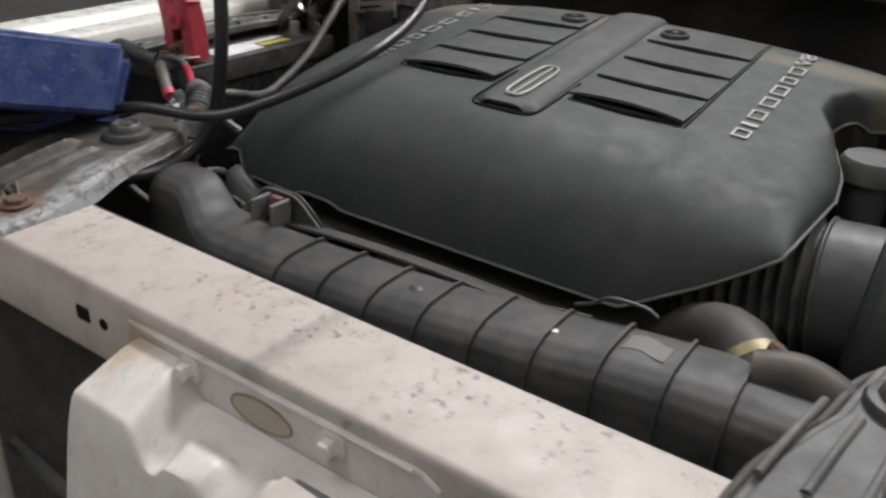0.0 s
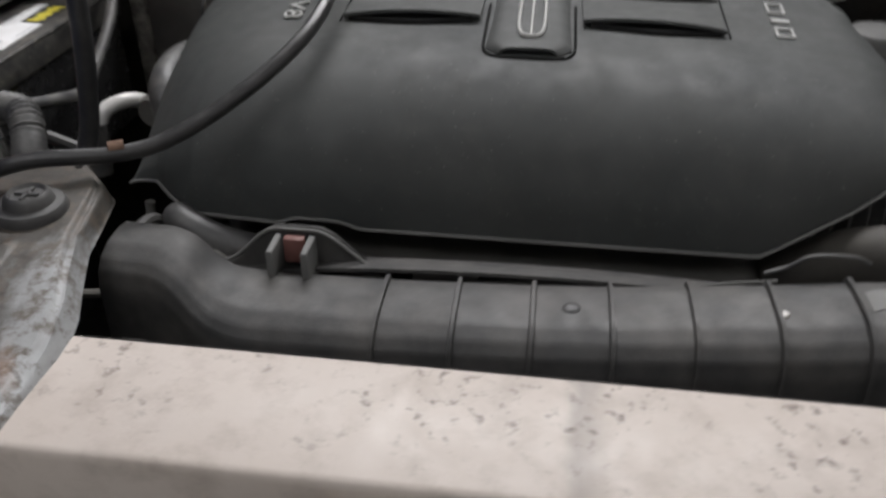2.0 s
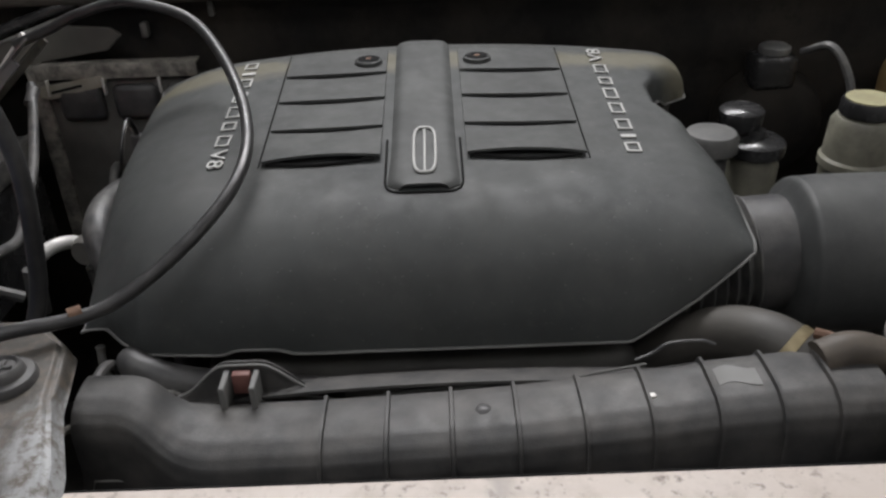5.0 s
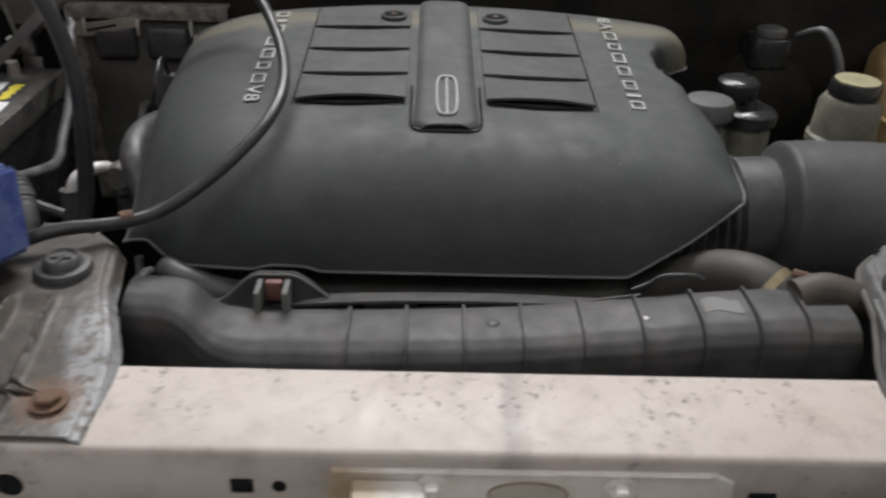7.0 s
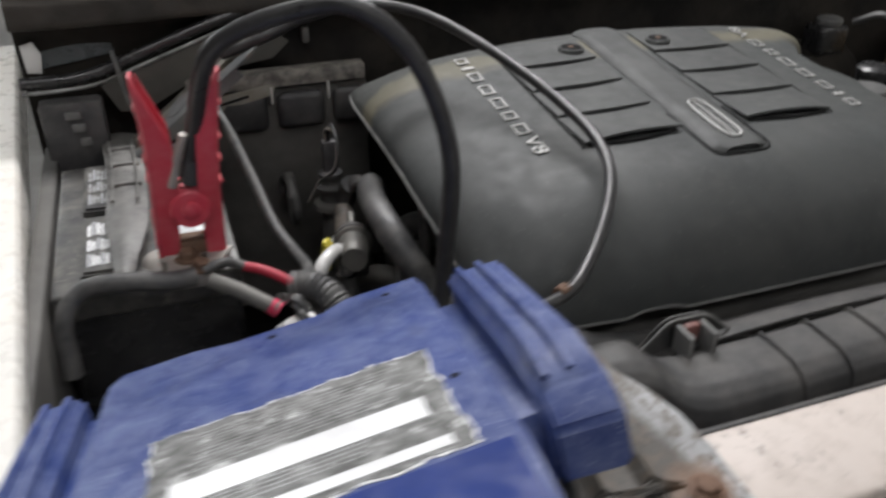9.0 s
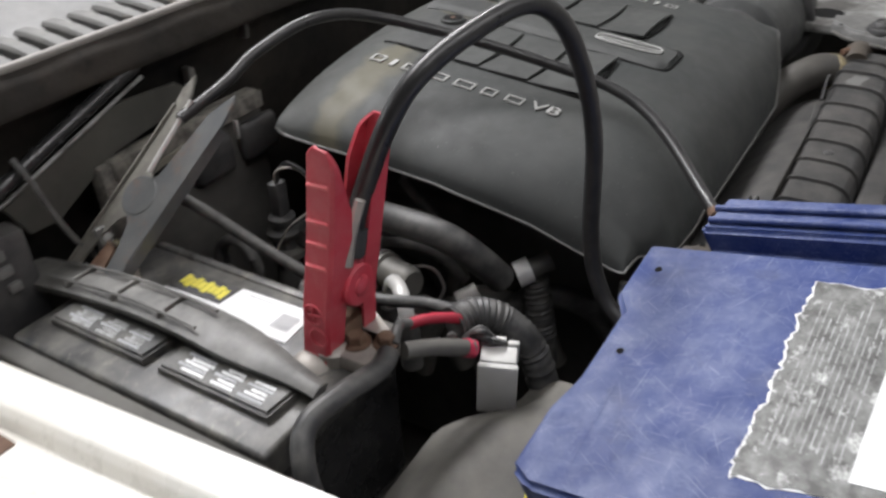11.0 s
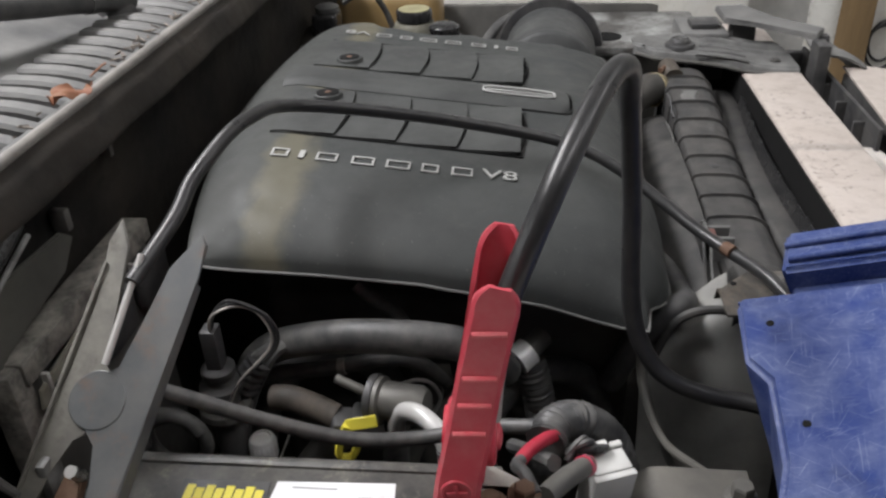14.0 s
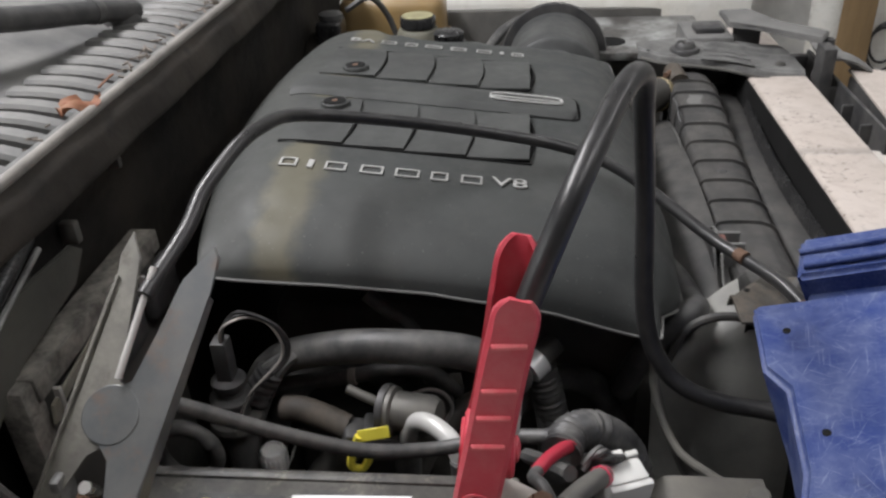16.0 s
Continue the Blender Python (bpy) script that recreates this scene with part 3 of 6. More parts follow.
for side in (-1, 1):
    xc = CX + side * (0.229 if side < 0 else 0.230)
    at = (lambda o: 0.652 - o) if side < 0 else (lambda o: 0.388 + o)
    for o, w in zip(LET, WID):
        ya, yb, st = min(at(o), at(o + w * 0.86)), max(at(o), at(o + w * 0.86)), 0.0024
        if w < 0.01:
            bar = on_cover(xc - 0.0085, xc + 0.0085, ya, yb, 0.0022, 0.0015)
        else:                                      # a hollow block
            bar = on_cover(xc - 0.0085, xc - 0.0085 + st, ya, yb, 0.0022, 0.0015)
            bar = joined(bar, on_cover(xc + 0.0085 - st, xc + 0.0085, ya, yb, 0.0022, 0.0015))
            bar = joined(bar, on_cover(xc - 0.0085 + st, xc + 0.0085 - st, ya, ya + st, 0.0022, 0.0015))
            bar = joined(bar, on_cover(xc - 0.0085 + st, xc + 0.0085 - st, yb - st, yb, 0.0022, 0.0015))
        part("letter_bar", bar, M_LETTER, cover)
    y8 = at(0.252)
    sx = (cover_z(xc + 0.01, y8) - cover_z(xc - 0.01, y8)) / 0.02
    sy = (cover_z(xc, y8 + 0.01) - cover_z(xc, y8 - 0.01)) / 0.02
    run = frame_of((xc, y8, cover_z(xc, y8) + 0.0022), (0, side, side * sy), (-side, 0, -side * sx))
    lettering("V8", 0.026, run @ Matrix.Diagonal((1.4, 1, 1, 1)), M_LETTER, cover, 0.0008, "lettering", "silver letters V8")

# ---- radiator support beam ----
sup = thing("radiator_support", "cream painted steel radiator support beam, dirty and chipped", "support beam")
bm = box(-0.62, 0.72, -0.093, 0.005, -0.076, 0.0, 0.006, 3)
beam = part("beam", bm, M_PAINT, sup)
# near-black sheet painted in for the shade behind the cream beam
part("rear_shade_sheet", box(-0.62, 0.72, 0.0055, 0.0085, -0.11, -0.004, 0.001, 1), M_HOLE, sup, "near-black sheet for the shade behind the beam")
for x, z, r, sq in ((-0.107, -0.035, 0.009, True), (-0.079, -0.035, 0.0055, False), (-0.281, -0.038, 0.011, False), (-0.348, -0.026, 0.010, False), (0.257, -0.044, 0.006, False), (0.288, -0.043, 0.011, True), (0.32, -0.043, 0.004, False), (0.342, -0.043, 0.004, False)):  # on the front face
    if sq:
        part("punched_hole", box(x - r, x + r, -0.0938, -0.0915, z - r * 0.8, z + r * 0.8, 0.002, 2), M_HOLE, sup, "square punched hole")
    else:
        part("punched_hole", lathe([(0, 0), (r, 0), (r, 0.0022), (0, 0.0022)], along((x, -0.0915, z), (x, -1, z))), M_HOLE, sup, "round punched hole")
for x, y, r in ((-0.348, -0.081, 0.005), (-0.322, -0.069, 0.005), (-0.395, -0.054, 0.005)):
    part("punched_hole", lathe([(0, 0), (r, 0), (r, 0.0006), (0, 0.0006)], Matrix.Translation((x, y, 0.0))), M_HOLE, sup, "round punched hole")
# ---- hood latch bracket on the front of the beam ----
latch = thing("latch_bracket", "cream painted pressed latch bracket with ochre sealer stains", "bracket")


def latch_sheet(u, v):
    """Pressed block, a shallow valley, a low lump and a second lump, all falling away to the front."""
    x = -0.045 + 0.30 * u
    edge = 0.012 + 0.022 * v
    block = 1 - smooth(x, edge, edge + 0.022)
    z = -0.054 + 0.028 * block
    z += 0.010 * smooth(x, 0.052, 0.066) * (1 - smooth(x, 0.094, 0.108)) * smooth(v, 0.22, 0.40)
    z += 0.012 * smooth(x, 0.126, 0.142) * (1 - smooth(x, 0.186, 0.20)) * smooth(v, 0.15, 0.34)
    z -= 0.022 * smooth(v, 0.0, 0.9) + 0.05 * smooth(x, -0.036, -0.045)
    z -= 0.12 * smooth(v, 0.54, 0.86) * block + 0.06 * smooth(v, 0.56, 0.72) * (1 - block)
    z -= 0.003 * math.sin(70 * x + 9 * v) * smooth(v, 0.2, 0.5) * (1 - block)
    return (x + 0.004 * v, -0.097 - 0.112 * v, z)


part("pressed_shelf", sheet(latch_sheet, 90, 44, 0.003), M_LATCH, latch)
part("flange", plate([(-0.052, -0.017), (0.235, -0.017), (0.25, -0.025), (0.255, -0.075), (-0.058, -0.075)], 0.0, 0.0035, 0.001, Matrix.Translation((0, -0.0925, 0)) @ pose(0, 0, 0, 90, 0, 0)), M_LATCH, latch)
part("upper_lip", tube([(-0.050, -0.0965, -0.0175), (0.09, -0.0965, -0.0175), (0.23, -0.0965, -0.0175)], 0.0017, seg=8), M_LATCH, latch)
# cream darkened in colour for the shade inside the pressing
part("oval_hole", plate([(0.096 + 0.029 * math.cos(a), -0.039 + 0.0115 * math.sin(a)) for a in (2 * math.pi * i / 24 for i in range(24))], 0.0, 0.0042, 0, Matrix.Translation((0, -0.0925, 0)) @ pose(0, 0, 0, 90, 0, 0)), material("shaded_paint", (0.46, 0.42, 0.37), 0.6, dust=(0.30, 0.26, 0.21), dust_amount=0.6), latch, "shaded oval pressing")
for x in (0.023, 0.164):
    part("washer", lathe([(0, 0), (0.0125, 0), (0.0125, 0.0018), (0, 0.0022)], along((x, -0.0965, -0.031), (x, -1, -0.031)), seg=24), M_LATCH, latch)
    hex_bolt((x, -0.0980, -0.031), (0, -1, 0), 0.0080, 0.010, M_LATCH, "bolt", latch)
rim_pts = [(0.096 + 0.030 * math.cos(a), -0.0964, -0.039 + 0.0125 * math.sin(a)) for a in (2 * math.pi * i / 24 for i in range(25))]
part("oval_pressing", tube(rim_pts, 0.0011, seg=8, n=1), material("dark_seam", (0.22, 0.17, 0.12), 0.7, dust=(0.42, 0.37, 0.31), dust_amount=0.6, dust_scale=50), latch, "dark rim of the pressing")

latch.location = (0.012, -0.001, 0.004)

# ---- corner brackets ----


def zinc_material():
    """Corroded zinc sheet: pale where it is worn bare along the inner strip, caked dark grime further out, rust round the bolt."""
    m = material("corroded_zinc", (0.048, 0.043, 0.037), 0.55, dust=(0.105, 0.10, 0.09), dust_amount=0.7, dust_scale=22, stain=(0.032, 0.026, 0.021), stain_amount=0.8, stain_scale=34, grain=110, bump=0.5)
    nt = m.node_tree
    bsdf = nt.nodes["Principled BSDF"]
    old = bsdf.inputs["Base Color"].links[0].from_socket
    co = nt.nodes.new("ShaderNodeTexCoord").outputs["Object"]
    sep = nt.nodes.new("ShaderNodeSeparateXYZ")
    nt.links.new(co, sep.inputs[0])
    add = nt.nodes.new("ShaderNodeMath")
    add.operation = "MULTIPLY_ADD"
    nt.links.new(noise_tex(nt, co, 30.0, 6.0, 0.65, (1.0, 0.45, 1.0)), add.inputs[0])
    add.inputs[1].default_value = 0.16
    nt.links.new(sep.outputs["X"], add.inputs[2])
    shift = nt.nodes.new("ShaderNodeMath")
    shift.operation = "ADD"
    nt.links.new(add.outputs[0], shift.inputs[0])
    shift.inputs[1].default_value = 0.5
    lean = nt.nodes.new("ShaderNodeMath")
    lean.operation = "MULTIPLY_ADD"
    nt.links.new(ramp(nt, sep.outputs["Y"], [(0.10, (0, 0, 0)), (0.15, (1, 1, 1))]), lean.inputs[0])
    lean.inputs[1].default_value = -0.045
    nt.links.new(shift.outputs[0], lean.inputs[2])
    bare = ramp(nt, lean.outputs[0], [(0.302, (0, 0, 0)), (0.335, (0.62, 0.62, 0.62)), (0.37, (0.92, 0.92, 0.92))])
    col = mixed(nt, bare, old, (0.37, 0.38, 0.385))
    blot = ramp(nt, noise_tex(nt, co, 75.0, 6.0, 0.7), [(0.47, (0, 0, 0)), (0.61, (0.9, 0.9, 0.9))])
    col = mixed(nt, blot, col, (0.095, 0.078, 0.062))
    far = nt.nodes.new("ShaderNodeVectorMath")
    far.operation = "DISTANCE"
    nt.links.new(co, far.inputs[0])
    far.inputs[1].default_value = (-0.256, -0.055, 0.02)
    ring = nt.nodes.new("ShaderNodeMath")
    ring.operation = "MULTIPLY_ADD"
    nt.links.new(noise_tex(nt, co, 60.0, 4.0), ring.inputs[0])
    ring.inputs[1].default_value = 0.04
    nt.links.new(far.outputs["Value"], ring.inputs[2])
    rust = ramp(nt, ring.outputs[0], [(0.030, (0.75, 0.75, 0.75)), (0.052, (0, 0, 0))])
    nt.links.new(mixed(nt, rust, col, (0.21, 0.115, 0.065)), bsdf.inputs["Base Color"])
    return m


M_ZINC = zinc_material()


def corner_bracket(side):
    """Weathered sheet bracket over the end of the beam; side -1 is the battery side."""
    th = thing("corner_bracket", "weathered galvanised steel corner bracket with a rubber bump stop", "bracket", group="corner brackets")
    x_in = -0.217 if side < 0 else 0.408

    def inner(y):
        return lerp(y, [(-0.09, 0.0), (-0.02, -0.001), (0.015, -0.008), (0.08, -0.033), (0.109, -0.038), (0.15, -0.046), (0.18, -0.078)])

    def fx(u, v):
        y = -0.089 + 0.273 * v
        reach = 0.082 + 0.178 * smooth(y, -0.050, -0.034) - 0.125 * smooth(y, 0.06, 0.13) if side < 0 else 0.16 - 0.04 * smooth(y, 0.08, 0.2)
        x = inner(y) - u * (reach + inner(y))
        fade = 1 - smooth(y, 0.050, 0.070)
        z = 0.008 + 0.016 * smooth(y, -0.07, 0.06) + 0.005 * smooth(y, 0.06, 0.2)
        for c, w in ((-0.074 - 0.06 * max(0, y), 0.0032), (-0.114, 0.0032), (-0.150, 0.0032)):      # pressed ribs running fore and aft
            z += 0.0065 * math.exp(-((x - c) / w) ** 2) * fade * smooth(y, -0.095, -0.075)
        z -= 0.006 * smooth(-x, 0.077, 0.083) * (1 - smooth(-x, 0.106, 0.112)) * fade
        z -= 0.004 * smooth(-x, 0.118, 0.126) * fade
        edge = inner(y) - x
        z -= 0.014 * (1 - smooth(edge, 0.0, 0.007)) + 0.0035 * (1 - smooth(edge, 0.010, 0.014))
        return ((x_in + x) if side < 0 else (x_in - x), y, z)
    part("plate", sheet(fx, 110, 60, 0.0025), M_ZINC if side < 0 else M_DULLSTEEL, th)
    kx = -0.302 if side < 0 else 0.482
    base = Matrix.Translation((kx, 0.104, 0.026))
    stop = part("bump_stop", lathe([(0.026, -0.004), (0.026, 0.003), (0.024, 0.006), (0.018, 0.007), (0.0165, 0.013), (0.0135, 0.0155), (0.0115, 0.0125), (0, 0.0125)], base), M_BLACK, th, "black rubber bump stop")
    cross = box(-0.009, 0.009, -0.0016, 0.0016, 0.0105, 0.0148, 0.0005, 1, base)
    cross = box(-0.0016, 0.0016, -0.009, 0.009, 0.0105, 0.0148, 0.0005, 1, base, cross)
    part("cross_slot", cross, M_RUBBER, stop)
    part("small_hole", lathe([(0, 0), (0.003, 0), (0.003, 0.0008), (0, 0.0008)], Matrix.Translation((kx - 0.004 * side, 0.168, 0.0285)), seg=12), M_HOLE, th, "small round hole")
    if side > 0:                                   # pressed ribs and a rolled inner edge
        for x0, x1, y0 in ((0.438, 0.421, 0.083), (0.461, 0.448, 0.076), (0.486, 0.476, 0.070)):
            ys = np.linspace(y0, -0.004, 7)
            pts = [(x0 + (x1 - x0) * k / 6, y, 0.0082 + 0.016 * smooth(y, -0.07, 0.06) + 0.005 * smooth(y, 0.06, 0.2)) for k, y in enumerate(ys)]
            part("pressed_rib", tube(pts, 0.0034, seg=10, n=3), M_DULLSTEEL, th)
        pts = [(x_in - inner(y) - 0.001, y, -0.007 + 0.016 * smooth(y, -0.07, 0.06) + 0.005 * smooth(y, 0.06, 0.2)) for y in np.linspace(-0.085, 0.178, 14)]
        part("rolled_edge", tube(pts, 0.0036, seg=10, n=3), M_DARK, th, "dark rolled edge")
    hex_bolt((-0.256 if side < 0 else 0.447, -0.055, 0.0105), (0, 0, 1), 0.010 if side < 0 else 0.006, 0.007 if side < 0 else 0.004, M_RUST if side < 0 else M_DARK, "bolt", th)
    return th


corner_bracket(-1)
corner_bracket(1)

# ---- radiator, shroud and fan housing ----
def shroud_z(x):
    return lerp(x, [(-0.26, -0.002), (-0.214, -0.003), (-0.200, -0.007), (-0.190, -0.015), (-0.180, -0.025), (-0.168, -0.032), (-0.14, -0.035), (-0.045, -0.034), (0.067, -0.029), (0.122, -0.025), (0.178, -0.019), (0.233, -0.013), (0.288, -0.005), (0.36, 0.002), (0.42, 0.003)])


def shroud_section(x, k):
    """Rounded duct section, k from 0 at the lower front over the top to 1 at the lower rear."""
    z0 = shroud_z(x)
    front = 0.061 + 0.026 * smooth(x, -0.14, -0.23)
    rear = 0.143 + 0.006 * smooth(x, -0.16, -0.22)
    pts = [(front - 0.004, z0 - 0.14), (front, z0 - 0.045), (front + 0.001, z0 - 0.026), (front + 0.005, z0 - 0.014), (front + 0.013, z0 - 0.006), (front + 0.026, z0 - 0.001),
           (front + 0.040, z0), (rear - 0.016, z0), (rear - 0.005, z0 - 0.002), (rear, z0 - 0.010), (rear + 0.002, z0 - 0.12)]
    s = k * (len(pts) - 1)
    i = min(int(s), len(pts) - 2)
    f = s - i
    return pts[i][0] + f * (pts[i + 1][0] - pts[i][0]), pts[i][1] + f * (pts[i + 1][1] - pts[i][1])


shroud = thing("fan_shroud", "dusty black plastic radiator shroud with raised ribs", "radiator shroud")


def shroud_fx(u, v):
    x = -0.255 + 0.685 * u
    y, z = shroud_section(x, v)
    return (x, y, z)


part("duct", sheet(shroud_fx, 120, 40, 0.003), M_SHROUD, shroud, angle=70)
bm = bmesh.new()
bm.faces.new([bm.verts.new((-0.2545, *shroud_section(-0.255, k / 20))) for k in range(21)])
bmesh.ops.solidify(bm, geom=list(bm.faces), thickness=0.003)
part("end_wall", bm, M_SHROUD, shroud, smooth=False)
for x in (-0.046, 0.010, 0.066, 0.122, 0.178, 0.233, 0.287, 0.338, 0.384):
    rail = [shroud_section(x, 0.03 + 0.95 * i / 36) for i in range(37)]
    mid = Vector((0.104, shroud_z(x) - 0.07))
    out = [Vector(q) + (Vector(q) - mid).normalized() * 0.0042 for q in rail]
    bm = bmesh.new()
    rows = [[bm.verts.new((x + dx, q[0], q[1])) for dx, q in ((-0.0022, r), (-0.0014, o), (0.0014, o), (0.0022, r))] for r, o in zip(rail, out)]
    for r0, r1 in zip(rows, rows[1:]):
        for k in range(3):
            bm.faces.new((r0[k], r0[k + 1], r1[k + 1], r1[k]))
    part("rib", bm, M_SHROUD, shroud, angle=30)
part("push_pin", lathe([(0.007, 0), (0.007, 0.003), (0.004, 0.005), (0, 0.005)], Matrix.Translation((0.094, 0.108, shroud_z(0.094) - 0.003))), M_BLACK, shroud)
part("pale_scuff", sheet(lambda u, v: (0.293 + 0.035 * u, 0.100 + 0.022 * v + 0.004 * math.sin(5 * u), shroud_z(0.293 + 0.035 * u) + 0.0006), 6, 4, 0.0004), M_EDGE, shroud, "pale scuffed patch")
part("pale_chip", lathe([(0.004, 0), (0.003, 0.002), (0, 0.003)], Matrix.Translation((0.237, 0.100, shroud_z(0.237) - 0.0005)), seg=7), M_ALU, shroud, "pale chip on a rib")
# rounded end housing on the battery side; plastic and dust lightened for missing light
end = part("end_housing", sheet(lambda u, v: (-0.290 + 0.10 * smooth(u, 0.0, 1.0) , 0.085 + 0.155 * v, -0.36 + 0.335 * min(1, u * 2.2) ** 0.6 - 0.05 * (2 * v - 1) ** 4 - 0.045 * smooth(v, 0.35, 0.75)), 24, 20, 0.003), material("lightened_housing_plastic", (0.24, 0.24, 0.23), 0.5, dust=(0.40, 0.39, 0.36), dust_amount=0.7, dust_scale=14), shroud, "rounded dark end housing", angle=70)
part("housing_rim", tube([(-0.292, 0.249, -0.049), (-0.285, 0.235, -0.127), (-0.285, 0.201, -0.228), (-0.27, 0.152, -0.315)], 0.004, seg=8), M_EDGE, shroud)
part("housing_rib", tube([(-0.262, 0.10, -0.10), (-0.262, 0.13, -0.045), (-0.262, 0.17, -0.028), (-0.262, 0.21, -0.045), (-0.262, 0.235, -0.11)], 0.005, seg=8), M_SHROUD, shroud)
# low arch of the fan ring behind the duct
part("fan_ring", sheet(lambda u, v: (-0.20 + 0.56 * u, 0.146 + 0.075 * v, -0.046 + 0.03 * (1 - (2 * u - 1) ** 2) ** 0.6 * (1 - 0.35 * v) - 0.012 - 0.040 * v * v), 40, 10, 0.003), M_SHROUD, shroud)
part("crinkled_edge", tube([(-0.115 + 0.04 * k, 0.152 + 0.003 * math.sin(2.3 * k), shroud_z(-0.115 + 0.04 * k) - 0.012 + 0.003 * math.sin(1.7 * k)) for k in range(10)], 0.0016, seg=6, n=5), M_DUSTRIM, shroud, "dusty crinkled seal edge")
# arched clip bracket with two posts
bm = sheet(lambda u, v: (-0.186 + 0.134 * u, 0.158 + 0.006 * v, -0.048 + v * (0.004 + 0.034 * min(1, smooth(u, 0.0, 0.36) * 1.0, smooth(1 - u, 0.0, 0.42)))), 40, 6, 0.003)
part("arch_bracket", bm, M_SHROUD, shroud)
part("arch_edge", tube([(-0.186 + 0.134 * u, 0.1575, -0.0430 + 0.034 * min(smooth(u, 0.0, 0.36), smooth(1 - u, 0.0, 0.42))) for u in np.linspace(0, 1, 20)], 0.0016, seg=6, n=2), M_EDGE, shroud)
for x in (-0.136, -0.109):
    part("post", box(x - 0.0028, x + 0.0028, 0.128, 0.156, -0.050, -0.012, 0.001, 1), M_EDGE, shroud)
part("clip", box(-0.131, -0.114, 0.147, 0.1555, -0.034, -0.012, 0.002, 2), material('faded_red', (0.16, 0.07, 0.06), 0.6), shroud, "faded red retaining clip")
part("clip_hoop", tube([(0.232, 0.146, -0.010), (0.248, 0.147, -0.003), (0.262, 0.148, 0.006), (0.29, 0.149, 0.007), (0.303, 0.148, 0.003)], 0.0016, seg=8), M_BLACK, shroud)

rad = thing("radiator", "black radiator core with a flat top tank, deep in shadow", "radiator")
part("top_tank", box(-0.30, 0.50, 0.005, 0.058, -0.20, -0.052, 0.008, 3), M_SHROUD, rad)
part("rubber_flap", sheet(lambda u, v: (-0.24 + 0.63 * u, 0.006 + 0.006 * v + 0.016 * math.sin(math.pi * u), -0.030 - 0.045 * v), 30, 6, 0.003), M_GLOSSBLACK, rad, "curved black rubber air flap")

# ---- right-hand hoses, air box and reservoirs ----
hose = thing("radiator_hose", "thick grey-brown rubber radiator hose with a brassy clamp", "hose")
part("hose", tube([(0.28, 0.25, -0.085), (0.325, 0.215, -0.036), (0.362, 0.175, -0.014), (0.395, 0.140, -0.025), (0.425, 0.118, -0.05)], 0.027, seg=20), material("aged_hose", (0.035, 0.033, 0.030), 0.6, dust=(0.085, 0.078, 0.066), dust_amount=0.6), hose)
mc = along((0.378, 0.158, -0.018), (0.400, 0.135, -0.027))
part("clamp_band", lathe([(0.0275, -0.006), (0.0292, -0.005), (0.0292, 0.005), (0.0275, 0.006)], mc, seg=26), material("brass_clamp", (0.24, 0.20, 0.12), 0.45, metal=0.6, stain=(0.15, 0.1, 0.05), stain_amount=0.6), hose, "brassy worm clamp band")
part("clamp_screw", tube([(0.390, 0.148, 0.012), (0.402, 0.138, 0.013), (0.414, 0.130, 0.008)], 0.005, seg=8), M_RUST, hose, "rusty clamp screw")
inlet = thing("inlet_pipe", "short brown rubber hose beside the bracket", "hose")
part("pipe", tube([(0.385, 0.125, 0.0), (0.42, 0.13, 0.005), (0.47, 0.12, -0.01), (0.52, 0.10, -0.03)], 0.017, seg=14), material("brown_hose", (0.050, 0.043, 0.036), 0.6, dust=(0.12, 0.095, 0.07), dust_amount=0.6), inlet)

intake = thing("air_intake", "dark grey air intake duct with a ribbed rubber bellows", "air intake")
part("bellows", tube([(0.20, 0.345, -0.045), (0.30, 0.335, -0.030), (0.365, 0.335, -0.022), (0.40, 0.335, -0.018)], 0.062, seg=30, n=24, ripple=0.0045, pitch=0.013), M_RUBBER, intake, "ribbed black rubber bellows")
part("collar", tube([(0.392, 0.335, -0.019), (0.42, 0.335, -0.017), (0.430, 0.335, -0.017)], 0.064, seg=36), M_BLACK, intake)
part("housing", tube([(0.425, 0.335, -0.018), (0.440, 0.335, -0.019), (0.46, 0.335, -0.020), (0.49, 0.335, -0.020), (0.60, 0.33, -0.022), (0.70, 0.325, -0.045), (0.80, 0.32, -0.09)],
     lambda s: 0.060 + 0.024 * smooth(s, 0.0, 0.2) + 0.006 * s, seg=40), material("airbox_plastic", (0.036, 0.038, 0.038), 0.6, dust=(0.085, 0.087, 0.083), dust_amount=0.6, dust_scale=12), intake, "smooth rounded air box")
part("ring", lathe([(0.090, -0.008), (0.101, -0.006), (0.103, 0.0), (0.101, 0.006), (0.090, 0.008)], along((0.618, 0.330, -0.020), (1, 0.330, -0.020)), seg=44), M_BLACK, intake, "black clamp ring")

M_OILCAP = material("dusty_dark_cap", (0.050, 0.051, 0.050), 0.55, dust=(0.14, 0.137, 0.13), dust_amount=0.7, dust_scale=40)
oil = thing("oil_filler", "grey dusty oil filler cap on a black neck", "oil cap")
part("neck", lathe([(0.022, -0.14), (0.022, 0.0)], Matrix.Translation((0.392, 0.480, 0.045))), M_BLACK, oil)
part("cap", lathe([(0.031, -0.012), (0.033, -0.010), (0.033, 0.006), (0.029, 0.012), (0.010, 0.014), (0, 0.014)], Matrix.Translation((0.392, 0.480, 0.055))), M_OILCAP, oil, "grey dusty cap")
steer = thing("steering_reservoir", "black-capped dirty cream power steering reservoir", "reservoir")
part("bottle", lathe([(0.024, -0.13), (0.030, -0.12), (0.032, -0.02), (0.026, 0.0)], Matrix.Translation((0.455, 0.500, 0.035))), M_TANKW, steer)
